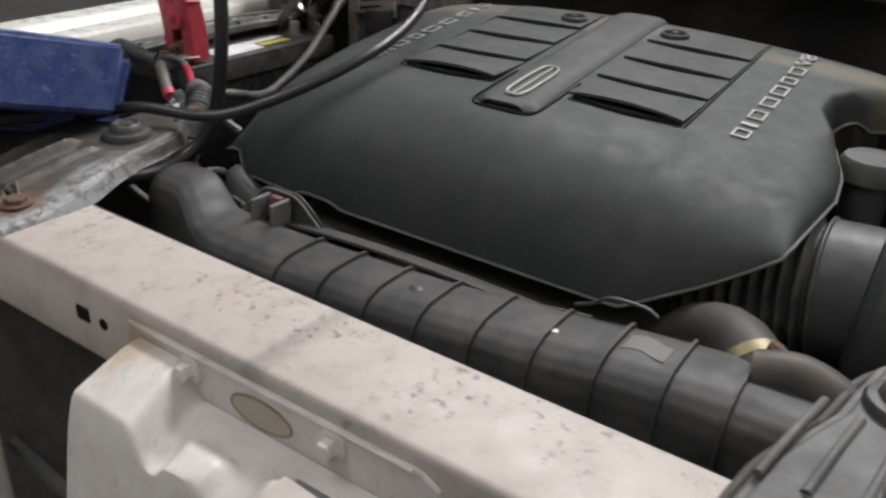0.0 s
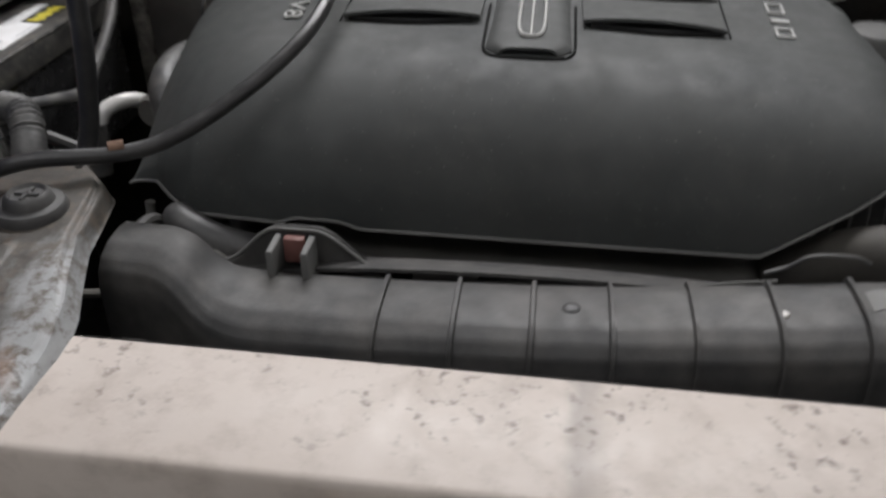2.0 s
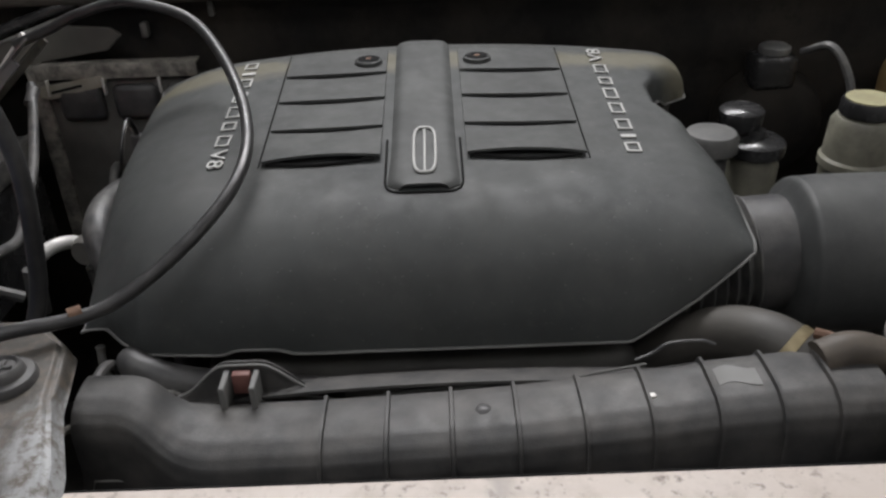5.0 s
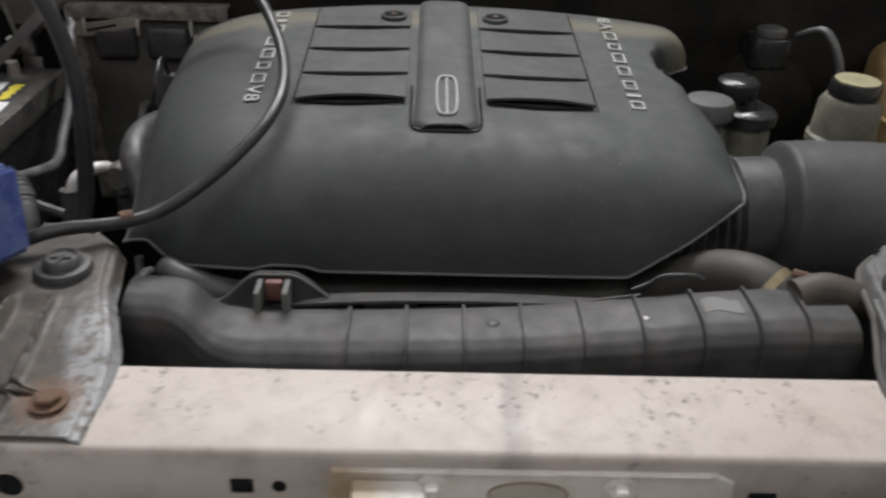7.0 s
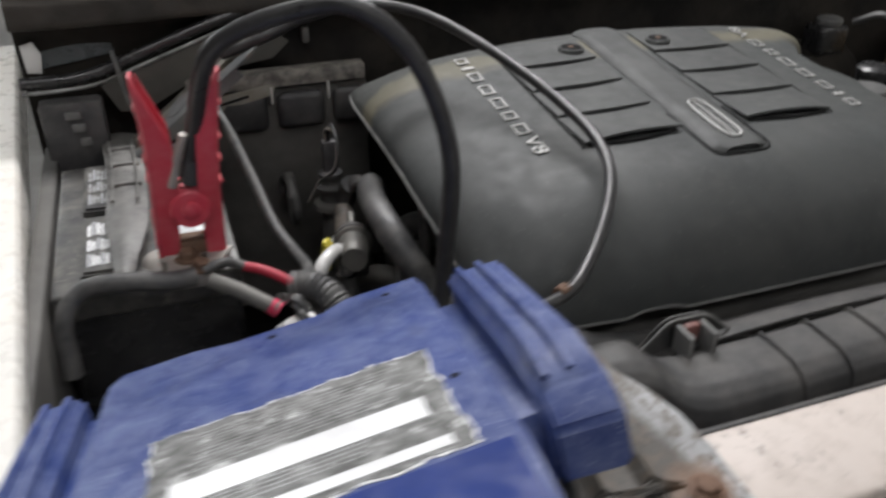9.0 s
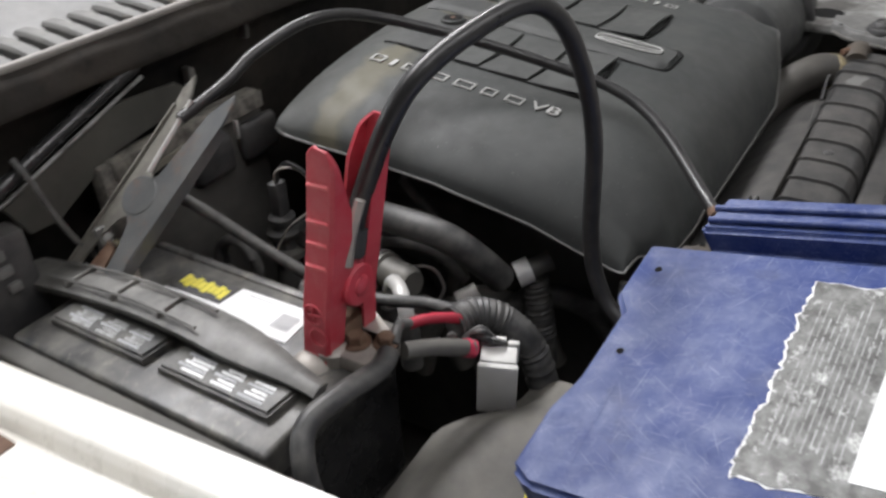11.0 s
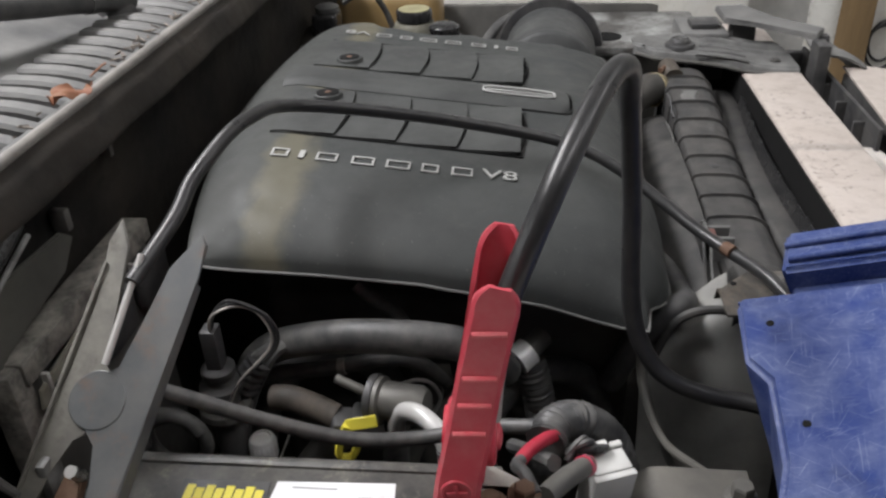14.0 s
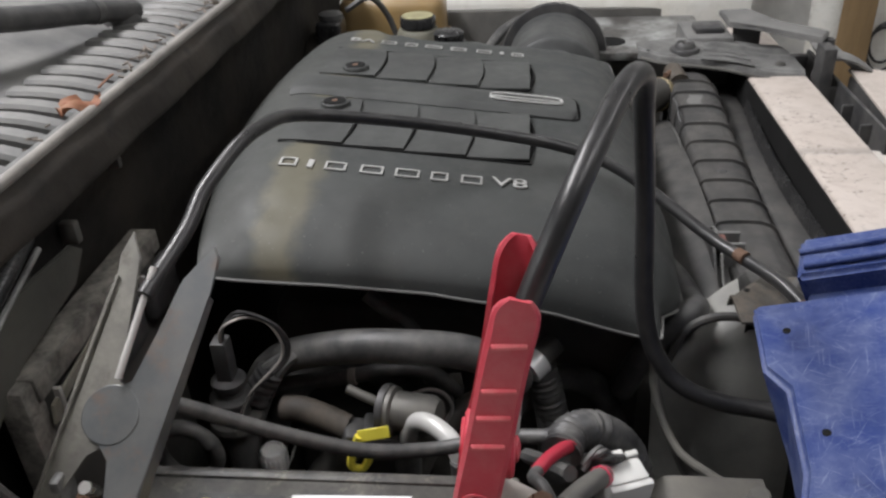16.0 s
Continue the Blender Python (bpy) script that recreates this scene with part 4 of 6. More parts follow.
part("cap", lathe([(0.034, -0.006), (0.036, -0.004), (0.036, 0.010), (0.030, 0.014), (0.012, 0.016), (0.011, 0.024), (0, 0.024)], Matrix.Translation((0.455, 0.500, 0.035))), M_GLOSSBLACK, steer, "shiny black cap")
part("upper_cap", lathe([(0.020, 0.0), (0.026, 0.010), (0.027, 0.026), (0.022, 0.030), (0.006, 0.031), (0, 0.031)], Matrix.Translation((0.440, 0.520, 0.052))), M_GLOSSBLACK, steer, "black upper cap with a dusty rim")
washer = thing("coolant_bottle", "whitish translucent coolant bottle with a yellowed cap", "reservoir")
bm = lathe([(0.036, -0.20), (0.044, -0.19), (0.046, -0.075), (0.050, -0.073), (0.050, -0.062), (0.046, -0.058), (0.044, -0.012), (0.038, -0.002), (0.031, 0.0)], Matrix.Translation((0.664, 0.600, 0.044)))
part("bottle", bm, M_TANKW, washer)
cap = part("cap", lathe([(0.033, 0.0), (0.036, 0.003), (0.036, 0.018), (0.034, 0.022), (0, 0.022)], Matrix.Translation((0.664, 0.600, 0.044)), seg=26), M_GLOSSBLACK, washer, "black screw cap")
part("cap_top", lathe([(0.031, 0.0), (0.031, 0.0015), (0.012, 0.0025), (0, 0.0025)], Matrix.Translation((0.664, 0.600, 0.0662)), seg=26), material("yellowed_cap", (0.30, 0.28, 0.16), 0.6, dust=(0.16, 0.145, 0.09), dust_amount=0.7, dust_scale=50), cap, "dusty yellowed cap top")
washer.location = (-0.022, 0.0, -0.010)
tank = thing("expansion_tank", "yellow-brown translucent expansion tank with black cap", "reservoir")
part("body", box(0.735, 0.855, 0.558, 0.785, -0.12, 0.070, 0.032, 4), M_TANK, tank)
part("seam", box(0.731, 0.859, 0.554, 0.789, -0.030, -0.024, 0.002, 1), M_TANK, tank)
part("neck", lathe([(0.040, -0.01), (0.040, 0.006), (0.034, 0.010)], Matrix.Translation((0.795, 0.650, 0.068))), M_BLACK, tank)
part("cap", lathe([(0.032, 0.0), (0.036, 0.004), (0.036, 0.022), (0.030, 0.026), (0, 0.026)], Matrix.Translation((0.795, 0.650, 0.074))), M_GLOSSBLACK, tank, "black tank cap")
brake = thing("brake_cylinder", "grey brake fluid cylinder and dark booster by the firewall", "brake booster")
part("reservoir", box(0.535, 0.600, 0.735, 0.785, 0.020, 0.074, 0.010, 3), M_GLOSSBLACK, brake)
part("cap", lathe([(0.022, 0), (0.023, 0.004), (0.023, 0.010), (0.018, 0.013), (0, 0.013)], Matrix.Translation((0.568, 0.758, 0.073))), M_COWL, brake, "pale dusty cap")
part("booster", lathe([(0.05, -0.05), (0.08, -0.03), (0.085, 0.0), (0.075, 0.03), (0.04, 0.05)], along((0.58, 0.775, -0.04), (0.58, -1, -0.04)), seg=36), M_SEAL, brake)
part("pipe", tube([(0.60, 0.735, 0.08), (0.62, 0.69, 0.10), (0.64, 0.66, 0.06), (0.645, 0.64, 0.0)], 0.006, seg=8), M_RUBBER, brake)

# ---- engine and bay walls ----
tagged(obj("engine_block", box(-0.19, 0.31, 0.24, 0.69, -0.55, -0.075, 0.02, 3), M_DARK), "dark grimy engine block below the cover", "engine")
# dark floor added under the bay so no light leaks in from below
bay = [("bay_light_stop", (-0.72, 0.80, 0.06, 0.80, -0.62, -0.58)), ("inner_fender_west", (-0.745, -0.725, 0.0, 0.80, -0.60, 0.005)),
       ("inner_fender_east", (0.865, 0.885, 0.0, 0.80, -0.60, 0.005))]
for n, b in bay:
    tagged(obj(n, box(*b, bevel=0.004), M_DARK), kind="structure")
tagged(obj("valance", box(-0.60, 0.70, -0.02, 0.0, -0.60, -0.078, 0.004), M_DARK), kind="structure")
fw = [(0.81, -0.60), (0.81, 0.02), (0.806, 0.06), (0.806, 0.13), (0.800, 0.160), (0.790, 0.176), (0.796, 0.200), (0.804, 0.210), (0.812, 0.205), (0.815, 0.19)]


def firewall_fx(u, v):
    s = v * (len(fw) - 1)
    i = min(int(s), len(fw) - 2)
    f = s - i
    bulge = 0.004 * math.sin(31 * u) * (1 if 0.2 < v < 0.7 else 0)
    return (-0.75 + 1.64 * u, fw[i][0] + f * (fw[i + 1][0] - fw[i][0]) + bulge, fw[i][1] + f * (fw[i + 1][1] - fw[i][1]))


def firewall_lip_fx(u, v):
    x = -0.75 + 1.64 * u
    y, z = lerp(v, [(0.0, 0.786), (0.12, 0.772), (0.30, 0.769), (0.75, 0.778), (1.0, 0.788)]), lerp(v, [(0.0, 0.170), (0.12, 0.1715), (0.30, 0.178), (0.75, 0.202), (1.0, 0.213)])
    return (x, y + 0.0012 * math.sin(47 * x) * math.sin(5 * v), z + 0.0012 * math.sin(23 * x + 1) * (1 - v))


M_LIP = material("grimy_seam_sealer", (0.022, 0.019, 0.016), 0.75, dust=(0.056, 0.047, 0.038), dust_amount=0.7, dust_scale=9, stain=(0.012, 0.011, 0.010), stain_amount=0.8, stain_scale=24, grain=160, bump=0.6, spec=0.3)
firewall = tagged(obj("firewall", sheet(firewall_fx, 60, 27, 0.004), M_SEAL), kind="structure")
part("folded_lip", sheet(firewall_lip_fx, 90, 12, 0.003), M_LIP, firewall, "grimy brown folded upper lip")
for x, z, w in ((-0.372, 0.118, 0.010), (-0.268, 0.146, 0.008)):
    part("clip", box(x, x + w, 0.790, 0.806, z, z + 0.022, 0.002, 2), M_DARK, firewall, "small grey clip")
tagged(obj("trim_seal", tube([(-0.75, 0.792, 0.214), (0.0, 0.792, 0.216), (0.89, 0.792, 0.214)], 0.0055, seg=10), material("worn_seal", (0.16, 0.15, 0.14), 0.5, dust=(0.35, 0.33, 0.3), dust_amount=0.6)), kind="structure")

M_CRUST = material("crusted_steel", (0.085, 0.08, 0.072), 0.7, dust=(0.34, 0.32, 0.28), dust_amount=0.85, dust_scale=45, stain=(0.04, 0.034, 0.03), stain_amount=0.8, stain_scale=28, grain=90, bump=0.5)
ledge = thing("heater_ledge", "grey heater box ledge with dark tab recesses on the firewall", "heater box")
part("strip", box(-0.530, -0.290, 0.760, 0.784, 0.086, 0.090, 0.0015, 2, None, box(-0.530, -0.290, 0.757, 0.761, 0.068, 0.0895, 0.0012, 2)), M_CRUST, ledge, "dust-crusted grey angle strip")
part("face", box(-0.525, -0.285, 0.766, 0.802, -0.30, 0.064, 0.006, 2), M_DARK, ledge)
for k in range(3):
    x = -0.505 + k * 0.083
    part("tab", box(x, x + 0.068, 0.752, 0.769, 0.004, 0.058, 0.010, 3), M_BLACK, ledge)
    part("pleat", box(x - 0.010, x - 0.006, 0.750, 0.757, 0.045, 0.070, 0.001, 1), M_ALU, ledge)
strip_m = Matrix.Translation((0, 0.7555, 0)) @ pose(0, 0, 0, 90, 0, 0)
slotted = part("slotted_strip", plate([(-0.528, 0.044), (-0.514, 0.040), (-0.43, 0.058), (-0.424, 0.068), (-0.434, 0.074), (-0.524, 0.060)], 0.0, 0.003, 0.0008, strip_m), material("pale_zinc_strip", (0.30, 0.29, 0.25), 0.5, metal=0.2, dust=(0.16, 0.14, 0.10), dust_amount=0.6, dust_scale=40), ledge, "pale slotted steel strip")
part("slot", plate([(-0.510, 0.0485), (-0.462, 0.0585), (-0.463, 0.0625), (-0.511, 0.0525)], 0.0028, 0.0034, 0, strip_m), M_HOLE, slotted, "dark slot")
part("end_post", box(-0.545, -0.520, 0.760, 0.784, -0.25, 0.088, 0.004, 2), M_CRUST, ledge, "dirt-crusted steel post")
part("clip_strip", box(-0.60, -0.58, 0.712, 0.720, 0.01, 0.055, 0.002, 2, None, box(-0.60, -0.57, 0.708, 0.714, -0.014, 0.020, 0.002, 2)), M_GREYMETAL, ledge, "pale metal clip strip")

gus = thing("corner_gusset", "dull grey steel gusset with a pale folded edge on the firewall", "bracket")
M_GUSSET = material("dull_olive_steel", (0.065, 0.064, 0.057), 0.5, metal=0.15, dust=(0.11, 0.105, 0.092), dust_amount=0.6, dust_scale=11, stain=(0.06, 0.058, 0.05), stain_amount=0.6, stain_scale=30, bump=0.2)
gm = Matrix.Translation((0, 0.776, 0)) @ pose(0, 0, 0, 90, 0, 0)
part("panel", plate([(-0.655, 0.092), (-0.600, 0.112), (-0.500, 0.146), (-0.410, 0.140), (-0.395, 0.128), (-0.420, 0.106), (-0.520, 0.094), (-0.600, 0.050), (-0.635, 0.052)][::-1], 0.0, 0.004, 0.0015, gm), M_GUSSET, gus)
part("folded_edge", tube([(-0.752, 0.773, 0.090), (-0.700, 0.771, 0.091), (-0.655, 0.771, 0.096), (-0.600, 0.771, 0.114), (-0.500, 0.771, 0.148), (-0.455, 0.771, 0.163)], 0.0026, seg=8), M_GREYMETAL, gus, "pale worn folded edge")
part("weather_strip", tube([(-0.752, 0.777, 0.102), (-0.700, 0.775, 0.103), (-0.655, 0.775, 0.109), (-0.600, 0.775, 0.128), (-0.500, 0.776, 0.162), (-0.455, 0.780, 0.174)], 0.0085, seg=10), M_GLOSSBLACK, gus, "black rubber weather strip")
part("upper_plate", plate([(-0.728, 0.112), (-0.630, 0.126), (-0.628, 0.158), (-0.728, 0.160)][::-1], 0.0, 0.004, 0.002, Matrix.Translation((0, 0.792, 0)) @ pose(0, 0, 0, 82, 0, 0)), material("glossy_grey_green", (0.060, 0.070, 0.072), 0.3, dust=(0.12, 0.13, 0.13), dust_amount=0.5, dust_scale=20), gus, "glossy grey-green plate")
# white plate put in as a painted bright reflection
part("pale_glint", plate([(-0.742, 0.112), (-0.724, 0.110), (-0.720, 0.135), (-0.728, 0.152), (-0.744, 0.148)][::-1], 0.0, 0.003, 0.001, Matrix.Translation((0, 0.786, 0)) @ pose(0, 0, 0, 86, 0, 0)), M_WHITEPL, gus, "pale plate for a bright reflection")
part("wire", tube([(-0.632, 0.765, 0.140), (-0.628, 0.752, 0.118), (-0.622, 0.742, 0.080), (-0.612, 0.735, 0.045), (-0.600, 0.728, 0.020)], 0.0034, seg=8), M_RUBBER, gus)
plug = part("connector", box(-0.735, -0.655, 0.742, 0.774, -0.06, 0.082, 0.006, 2), M_BLACK, gus, "black connector block")
for k, (x, z) in enumerate(((-0.704, 0.060), (-0.698, 0.042), (-0.692, 0.022))):
    part("pin_guard", box(x, x + 0.020 - 0.003 * k, 0.737, 0.744, z, z + 0.011, 0.002, 2), M_DULLSTEEL, plug, "grey connector pin guard")

cowl = thing("cowl_grille", "grey slatted plastic cowl grille below the windscreen", "cowl grille")
part("tray", box(-0.75, 0.89, 0.806, 1.10, 0.150, 0.176, 0.004, 2), M_DARK, cowl)


def cowl_panel(u, v):
    x, y = -0.75 + 1.64 * u, 0.925 + 0.20 * v + 0.012 * math.sin(2.2 * (-0.75 + 1.64 * u)) * v
    return (x, y, 0.196 + 0.066 * v)


part("panel", sheet(cowl_panel, 50, 8, 0.004), M_COWL, cowl)
part("front_strip", box(-0.75, 0.89, 0.812, 0.824, 0.172, 0.206, 0.003, 2), M_COWL, cowl)


def slat(length):
    bm = bmesh.new()
    n = 10
    rows = []
    for i in range(n + 1):
        y = length * i / n
        z = 0.026 + 0.020 * (i / n) + 0.006 * math.sin(math.pi * i / n)
        rows.append([bm.verts.new((dx, y, z - dz)) for dx, dz in ((-0.0115, 0.022), (-0.0115, 0.004), (-0.008, 0.0), (0.008, 0.0), (0.0115, 0.004), (0.0115, 0.022))])
    for a, b in zip(rows, rows[1:]):
        for k in range(5):
            bm.faces.new((a[k], a[k + 1], b[k + 1], b[k]))
    bm.faces.new(rows[0])
    bm.faces.new(rows[-1])
    return bm


first = part("slat", slat(0.120), M_COWL, cowl)
first.location = (-0.735, 0.815, 0.158)
for k in range(1, 45):
    o = new("slat", first.data)
    o.parent = cowl
    o.location = (-0.735 + 0.0365 * k, 0.815, 0.158)
part("cross_web", box(-0.75, 0.89, 0.868, 0.874, 0.165, 0.182, 0.001, 1), M_COWL, cowl)
wiper = thing("wiper_arm", "black tapered windscreen wiper arm", "wiper arm")
part("arm", tube([(-0.45, 1.09, 0.335), (-0.22, 1.005, 0.285), (-0.11, 0.962, 0.258), (0.0, 0.937, 0.236), (0.085, 0.920, 0.217), (0.098, 0.918, 0.214)], lambda s: 0.0145 if s < 0.97 else 0.009, seg=16), M_BLACK, wiper)
part("knuckle", lathe([(0.024, -0.03), (0.026, 0.0), (0.022, 0.012), (0, 0.014)], Matrix.Translation((0.085, 0.930, 0.205))), M_BLACK, wiper)
part("joint_band", tube([(0.015, 0.934, 0.2325), (0.030, 0.931, 0.2295)], 0.0158, seg=14, curve=False), M_RUBBER, wiper)
tagged(obj("windscreen", sheet(lambda u, v: (-0.75 + 1.64 * u, 1.115 + 0.45 * v, 0.262 + 0.40 * v), 4, 4, 0.005), material("dark_glass", (0.05, 0.055, 0.055), 0.12, bump=0)), kind="structure")
rng = random.Random(7)
leaf = thing("dry_leaf", "curled orange-brown dry leaf caught at the cowl edge", "leaf")


def leaf_fx(u, v):
    w = math.sin(math.pi * (0.04 + 0.92 * u)) * 0.02 * (1 + 0.35 * math.sin(17 * u))
    return (-0.315 + 0.075 * u, 0.806 + w * (v - 0.5) * 1.6, 0.220 + 0.008 * math.sin(6 * u) + 0.010 * (v - 0.5) ** 2 * 4 * math.sin(9 * u + 2))


part("blade", sheet(leaf_fx, 20, 6, 0.0008), M_LEAF, leaf)
part("stalk", tube([(-0.24, 0.806, 0.222), (-0.22, 0.803, 0.226), (-0.205, 0.806, 0.224)], 0.0012, seg=6), M_LEAF, leaf)
litter = bmesh.new()
for k in range(60):
    x = rng.choice((-0.36, -0.12, 0.02, 0.15)) + rng.gauss(0, 0.05)
    y, z = 0.805 + rng.random() * 0.014, 0.214 + rng.random() * 0.008
    litter = box(-0.009 * rng.random() - 0.002, 0.004, -0.001, 0.001, -0.0008, 0.0008, 0, 1, pose(x, y, z, rng.uniform(-30, 30), rng.uniform(-30, 30), rng.uniform(0, 180)), litter)
tagged(obj("leaf_litter", litter, material("dry_litter", (0.13, 0.105, 0.085), 0.8, dust=(0.3, 0.27, 0.24), dust_amount=0.8, dust_scale=60)), "fine dry leaf litter along the cowl edge", "litter", kind="stuff")

# ---- fenders ----
def splay(y):
    """The fender edges spread towards the windscreen."""
    return 0.075 * max(0, y - 0.05)


def fender(side, x_in, label):
    th = thing("fender", label, "fender", group="fenders")

    def fx(u, v):
        y = -0.10 + 1.35 * v
        prof = [(0.0, -0.035), (0.0, 0.024), (0.004, 0.030), (0.040, 0.030), (0.046, 0.024), (0.050, 0.012), (0.082, 0.012), (0.088, 0.022), (0.10, 0.032), (0.16, 0.030), (0.21, 0.005), (0.23, -0.06), (0.235, -0.40)]
        s = u * (len(prof) - 1)
        i = min(int(s), len(prof) - 2)
        f = s - i
        d, z = prof[i][0] + f * (prof[i + 1][0] - prof[i][0]), prof[i][1] + f * (prof[i + 1][1] - prof[i][1])
        return (x_in + side * (d + splay(y)), y, z)
    part("panel", sheet(fx, 48, 30, 0.0025), M_FENDER, th, angle=50)
    for y in (0.16, 0.43, 0.70):
        hex_bolt((x_in + side * (0.066 + splay(y)), y, 0.0135), (0, 0, 1), 0.007, 0.006, M_FENDER, "bolt", th)
    for y in (0.27, 0.58):
        part("slot", box(x_in + side * (0.066 + splay(y)) - 0.011, x_in + side * (0.066 + splay(y)) + 0.011, y - 0.017, y + 0.017, 0.0105, 0.0135, 0.002, 2), M_RUST, th, "brown rusty slot in the gutter")
    return th


fender(-1, -0.717, "glossy white front fender with a dirty gutter")
fender(1, 0.862, "glossy white front fender with a dirty gutter")

# ---- battery ----
bat = thing("car_battery", "black car battery with dusty top and white label", "battery")
part("case", box(-0.718, -0.535, 0.375, 0.695, -0.18, 0.000, 0.006, 3), M_GLOSSBLACK, bat)
part("lid", box(-0.721, -0.531, 0.372, 0.698, -0.030, 0.004, 0.005, 3), M_BATTERY, bat)
part("rear_ridge", box(-0.541, -0.531, 0.375, 0.695, 0.0, 0.0065, 0.002, 2), M_BATTERY, bat)
lab = part("label", plate([(-0.603, 0.452), (-0.553, 0.456), (-0.556, 0.548), (-0.588, 0.551), (-0.590, 0.625), (-0.604, 0.626)], 0.0042, 0.0050, 0), M_LABEL, bat, "white paper label")
part("print", box(-0.586, -0.557, 0.553, 0.622, 0.0042, 0.0048, 0, 1), M_BLACK, bat)
for k in range(8):
    y = 0.556 + k * 0.0078
    part("yellow_mark", box(-0.578 - 0.003 * (k % 3 == 0), -0.566 + 0.003 * (k % 2), y, y + 0.0066, 0.0049, 0.0055, 0, 1), M_YELLOW, bat, "yellow brand mark as plain shape")
for k in range(7):
    part("barcode_bar", box(-0.590 + 0.0032 * k, -0.5882 + 0.0032 * k, 0.461, 0.483, 0.0052, 0.0056, 0, 1), M_INK, lab)
for x, y0, y1 in ((-0.562, 0.50, 0.535), (-0.598, 0.53, 0.60)):
    part("text_bar", box(x, x + 0.0012, y0, y1, 0.0052, 0.0056, 0, 1), M_INK, lab)
for y0 in (0.395, 0.545):
    cap = part("vent_cap", plate([(-0.690, y0), (-0.655, y0 - 0.002), (-0.650, y0 + 0.01), (-0.650, y0 + 0.115), (-0.658, y0 + 0.13), (-0.690, y0 + 0.13)], 0.003, 0.014, 0.003), M_BATTERY, bat, "black vent cap with warning print")
    for k, (a, b) in enumerate(((0.012, 0.040), (0.046, 0.075), (0.080, 0.115))):
        for q in range(5):
            part("print_bar", box(-0.6835 + 0.0047 * q, -0.6806 + 0.0047 * q, y0 + a + 0.0015 * (q % 3), y0 + b - 0.004 * ((k + q) % 3), 0.0140, 0.0144, 0, 1), (M_LABEL if y0 < 0.5 else M_PRINT) if (q + k) % 3 else M_INK, cap)
pos_post = part("terminal_post", lathe([(0.010, 0.0), (0.009, 0.022), (0, 0.023)], Matrix.Translation((-0.590, 0.400, 0.002))), M_LEAD, bat)
neg_post = part("terminal_post", lathe([(0.010, 0.0), (0.009, 0.022), (0, 0.023)], Matrix.Translation((-0.600, 0.665, 0.002))), M_LEAD, bat)
part("pale_corrosion", lathe([(0.020, 0), (0.016, 0.006), (0.010, 0.010), (0, 0.011)], Matrix.Translation((-0.612, 0.412, 0.0035)), seg=11), M_LEAD, bat, "pale corrosion crust")

bat.location = (0.0, 0.011, 0.0)

# hold-down strap with cast ribs
strap = thing("battery_strap", "dusty grey plastic battery hold-down strap with ribs", "battery strap")


def strap_fx(u, v):
    y = 0.372 + 0.40 * v
    x = -0.670 + 0.023 + 0.046 * (u - 0.5) * (1 - 0.55 * smooth(v, 0.28, 0.0)) + 0.010 * math.sin(math.pi * v)
    return (x, y, 0.012 + 0.018 * math.sin(math.pi * min(1, max(0, (v + 0.1) / 1.15))) + 0.004 * math.sin(math.pi * u))


M_STRAP = material("dusty_strap_plastic", (0.075, 0.074, 0.070), 0.5, dust=(0.22, 0.215, 0.20), dust_amount=0.85, dust_scale=16, stain=(0.05, 0.05, 0.048), stain_amount=0.5, stain_scale=40)
part("bar", sheet(strap_fx, 10, 40, 0.010), M_STRAP, strap)
for off in (0.008, 0.036):
    pts = [(-0.670 + off + 0.010 * math.sin(math.pi * v), 0.372 + 0.40 * v, 0.016 + 0.018 * math.sin(math.pi * min(1, (v + 0.1) / 1.15)) + 0.004) for v in np.linspace(0.34, 0.86, 14)]
    part("rib", tube(pts, 0.0018, seg=8, n=3), M_STRAP, strap)
for v in (0.46, 0.62, 0.78):
    y = 0.372 + 0.40 * v
    z = 0.017 + 0.018 * math.sin(math.pi * min(1, (v + 0.1) / 1.15))
    x = -0.670 + 0.010 * math.sin(math.pi * v)
    part("cross_rib", box(x + 0.004, x + 0.040, y - 0.002, y + 0.002, z - 0.004, z + 0.0025, 0.001, 1), M_STRAP, strap)

strap.location = (0.0, 0.011, 0.0)

# positive cable clamp with rusty bolts and battery leads
term = thing("battery_terminal", "corroded lead battery terminal with rusty bolts and leads", "battery terminal")
part("block", box(-0.600, -0.555, 0.350, 0.405, 0.004, 0.022, 0.004, 2), M_LEAD, term)
part("ring", lathe([(0.016, 0.0), (0.017, 0.014), (0.012, 0.018)], Matrix.Translation((-0.590, 0.400, 0.006))), M_LEAD, term)
hex_bolt((-0.578, 0.384, 0.022), (0, 0, 1), 0.0095, 0.010, M_RUST, "bolt", term)
hex_bolt((-0.566, 0.360, 0.022), (0, 0, 1), 0.0085, 0.009, M_RUST, "bolt", term)
part("strap_lug", box(-0.012, 0.012, -0.05, 0.0, -0.002, 0.002, 0.001, 1, pose(-0.566, 0.360, 0.020, 0, 0, 150)), M_LEAD, term, "flat corroded lead lug")
part("lead", tube([(-0.575, 0.352, 0.018), (-0.60, 0.345, 0.022), (-0.64, 0.350, 0.026), (-0.68, 0.358, 0.020), (-0.703, 0.345, -0.004), (-0.706, 0.33, -0.06)], 0.010, seg=12), M_RUBBER, term, "thick grey taped lead")
part("dark_lead", tube([(-0.566, 0.352, 0.022), (-0.548, 0.360, 0.024), (-0.534, 0.366, 0.018), (-0.520, 0.362, 0.012)], 0.0052, seg=10), M_RUBBER, term)
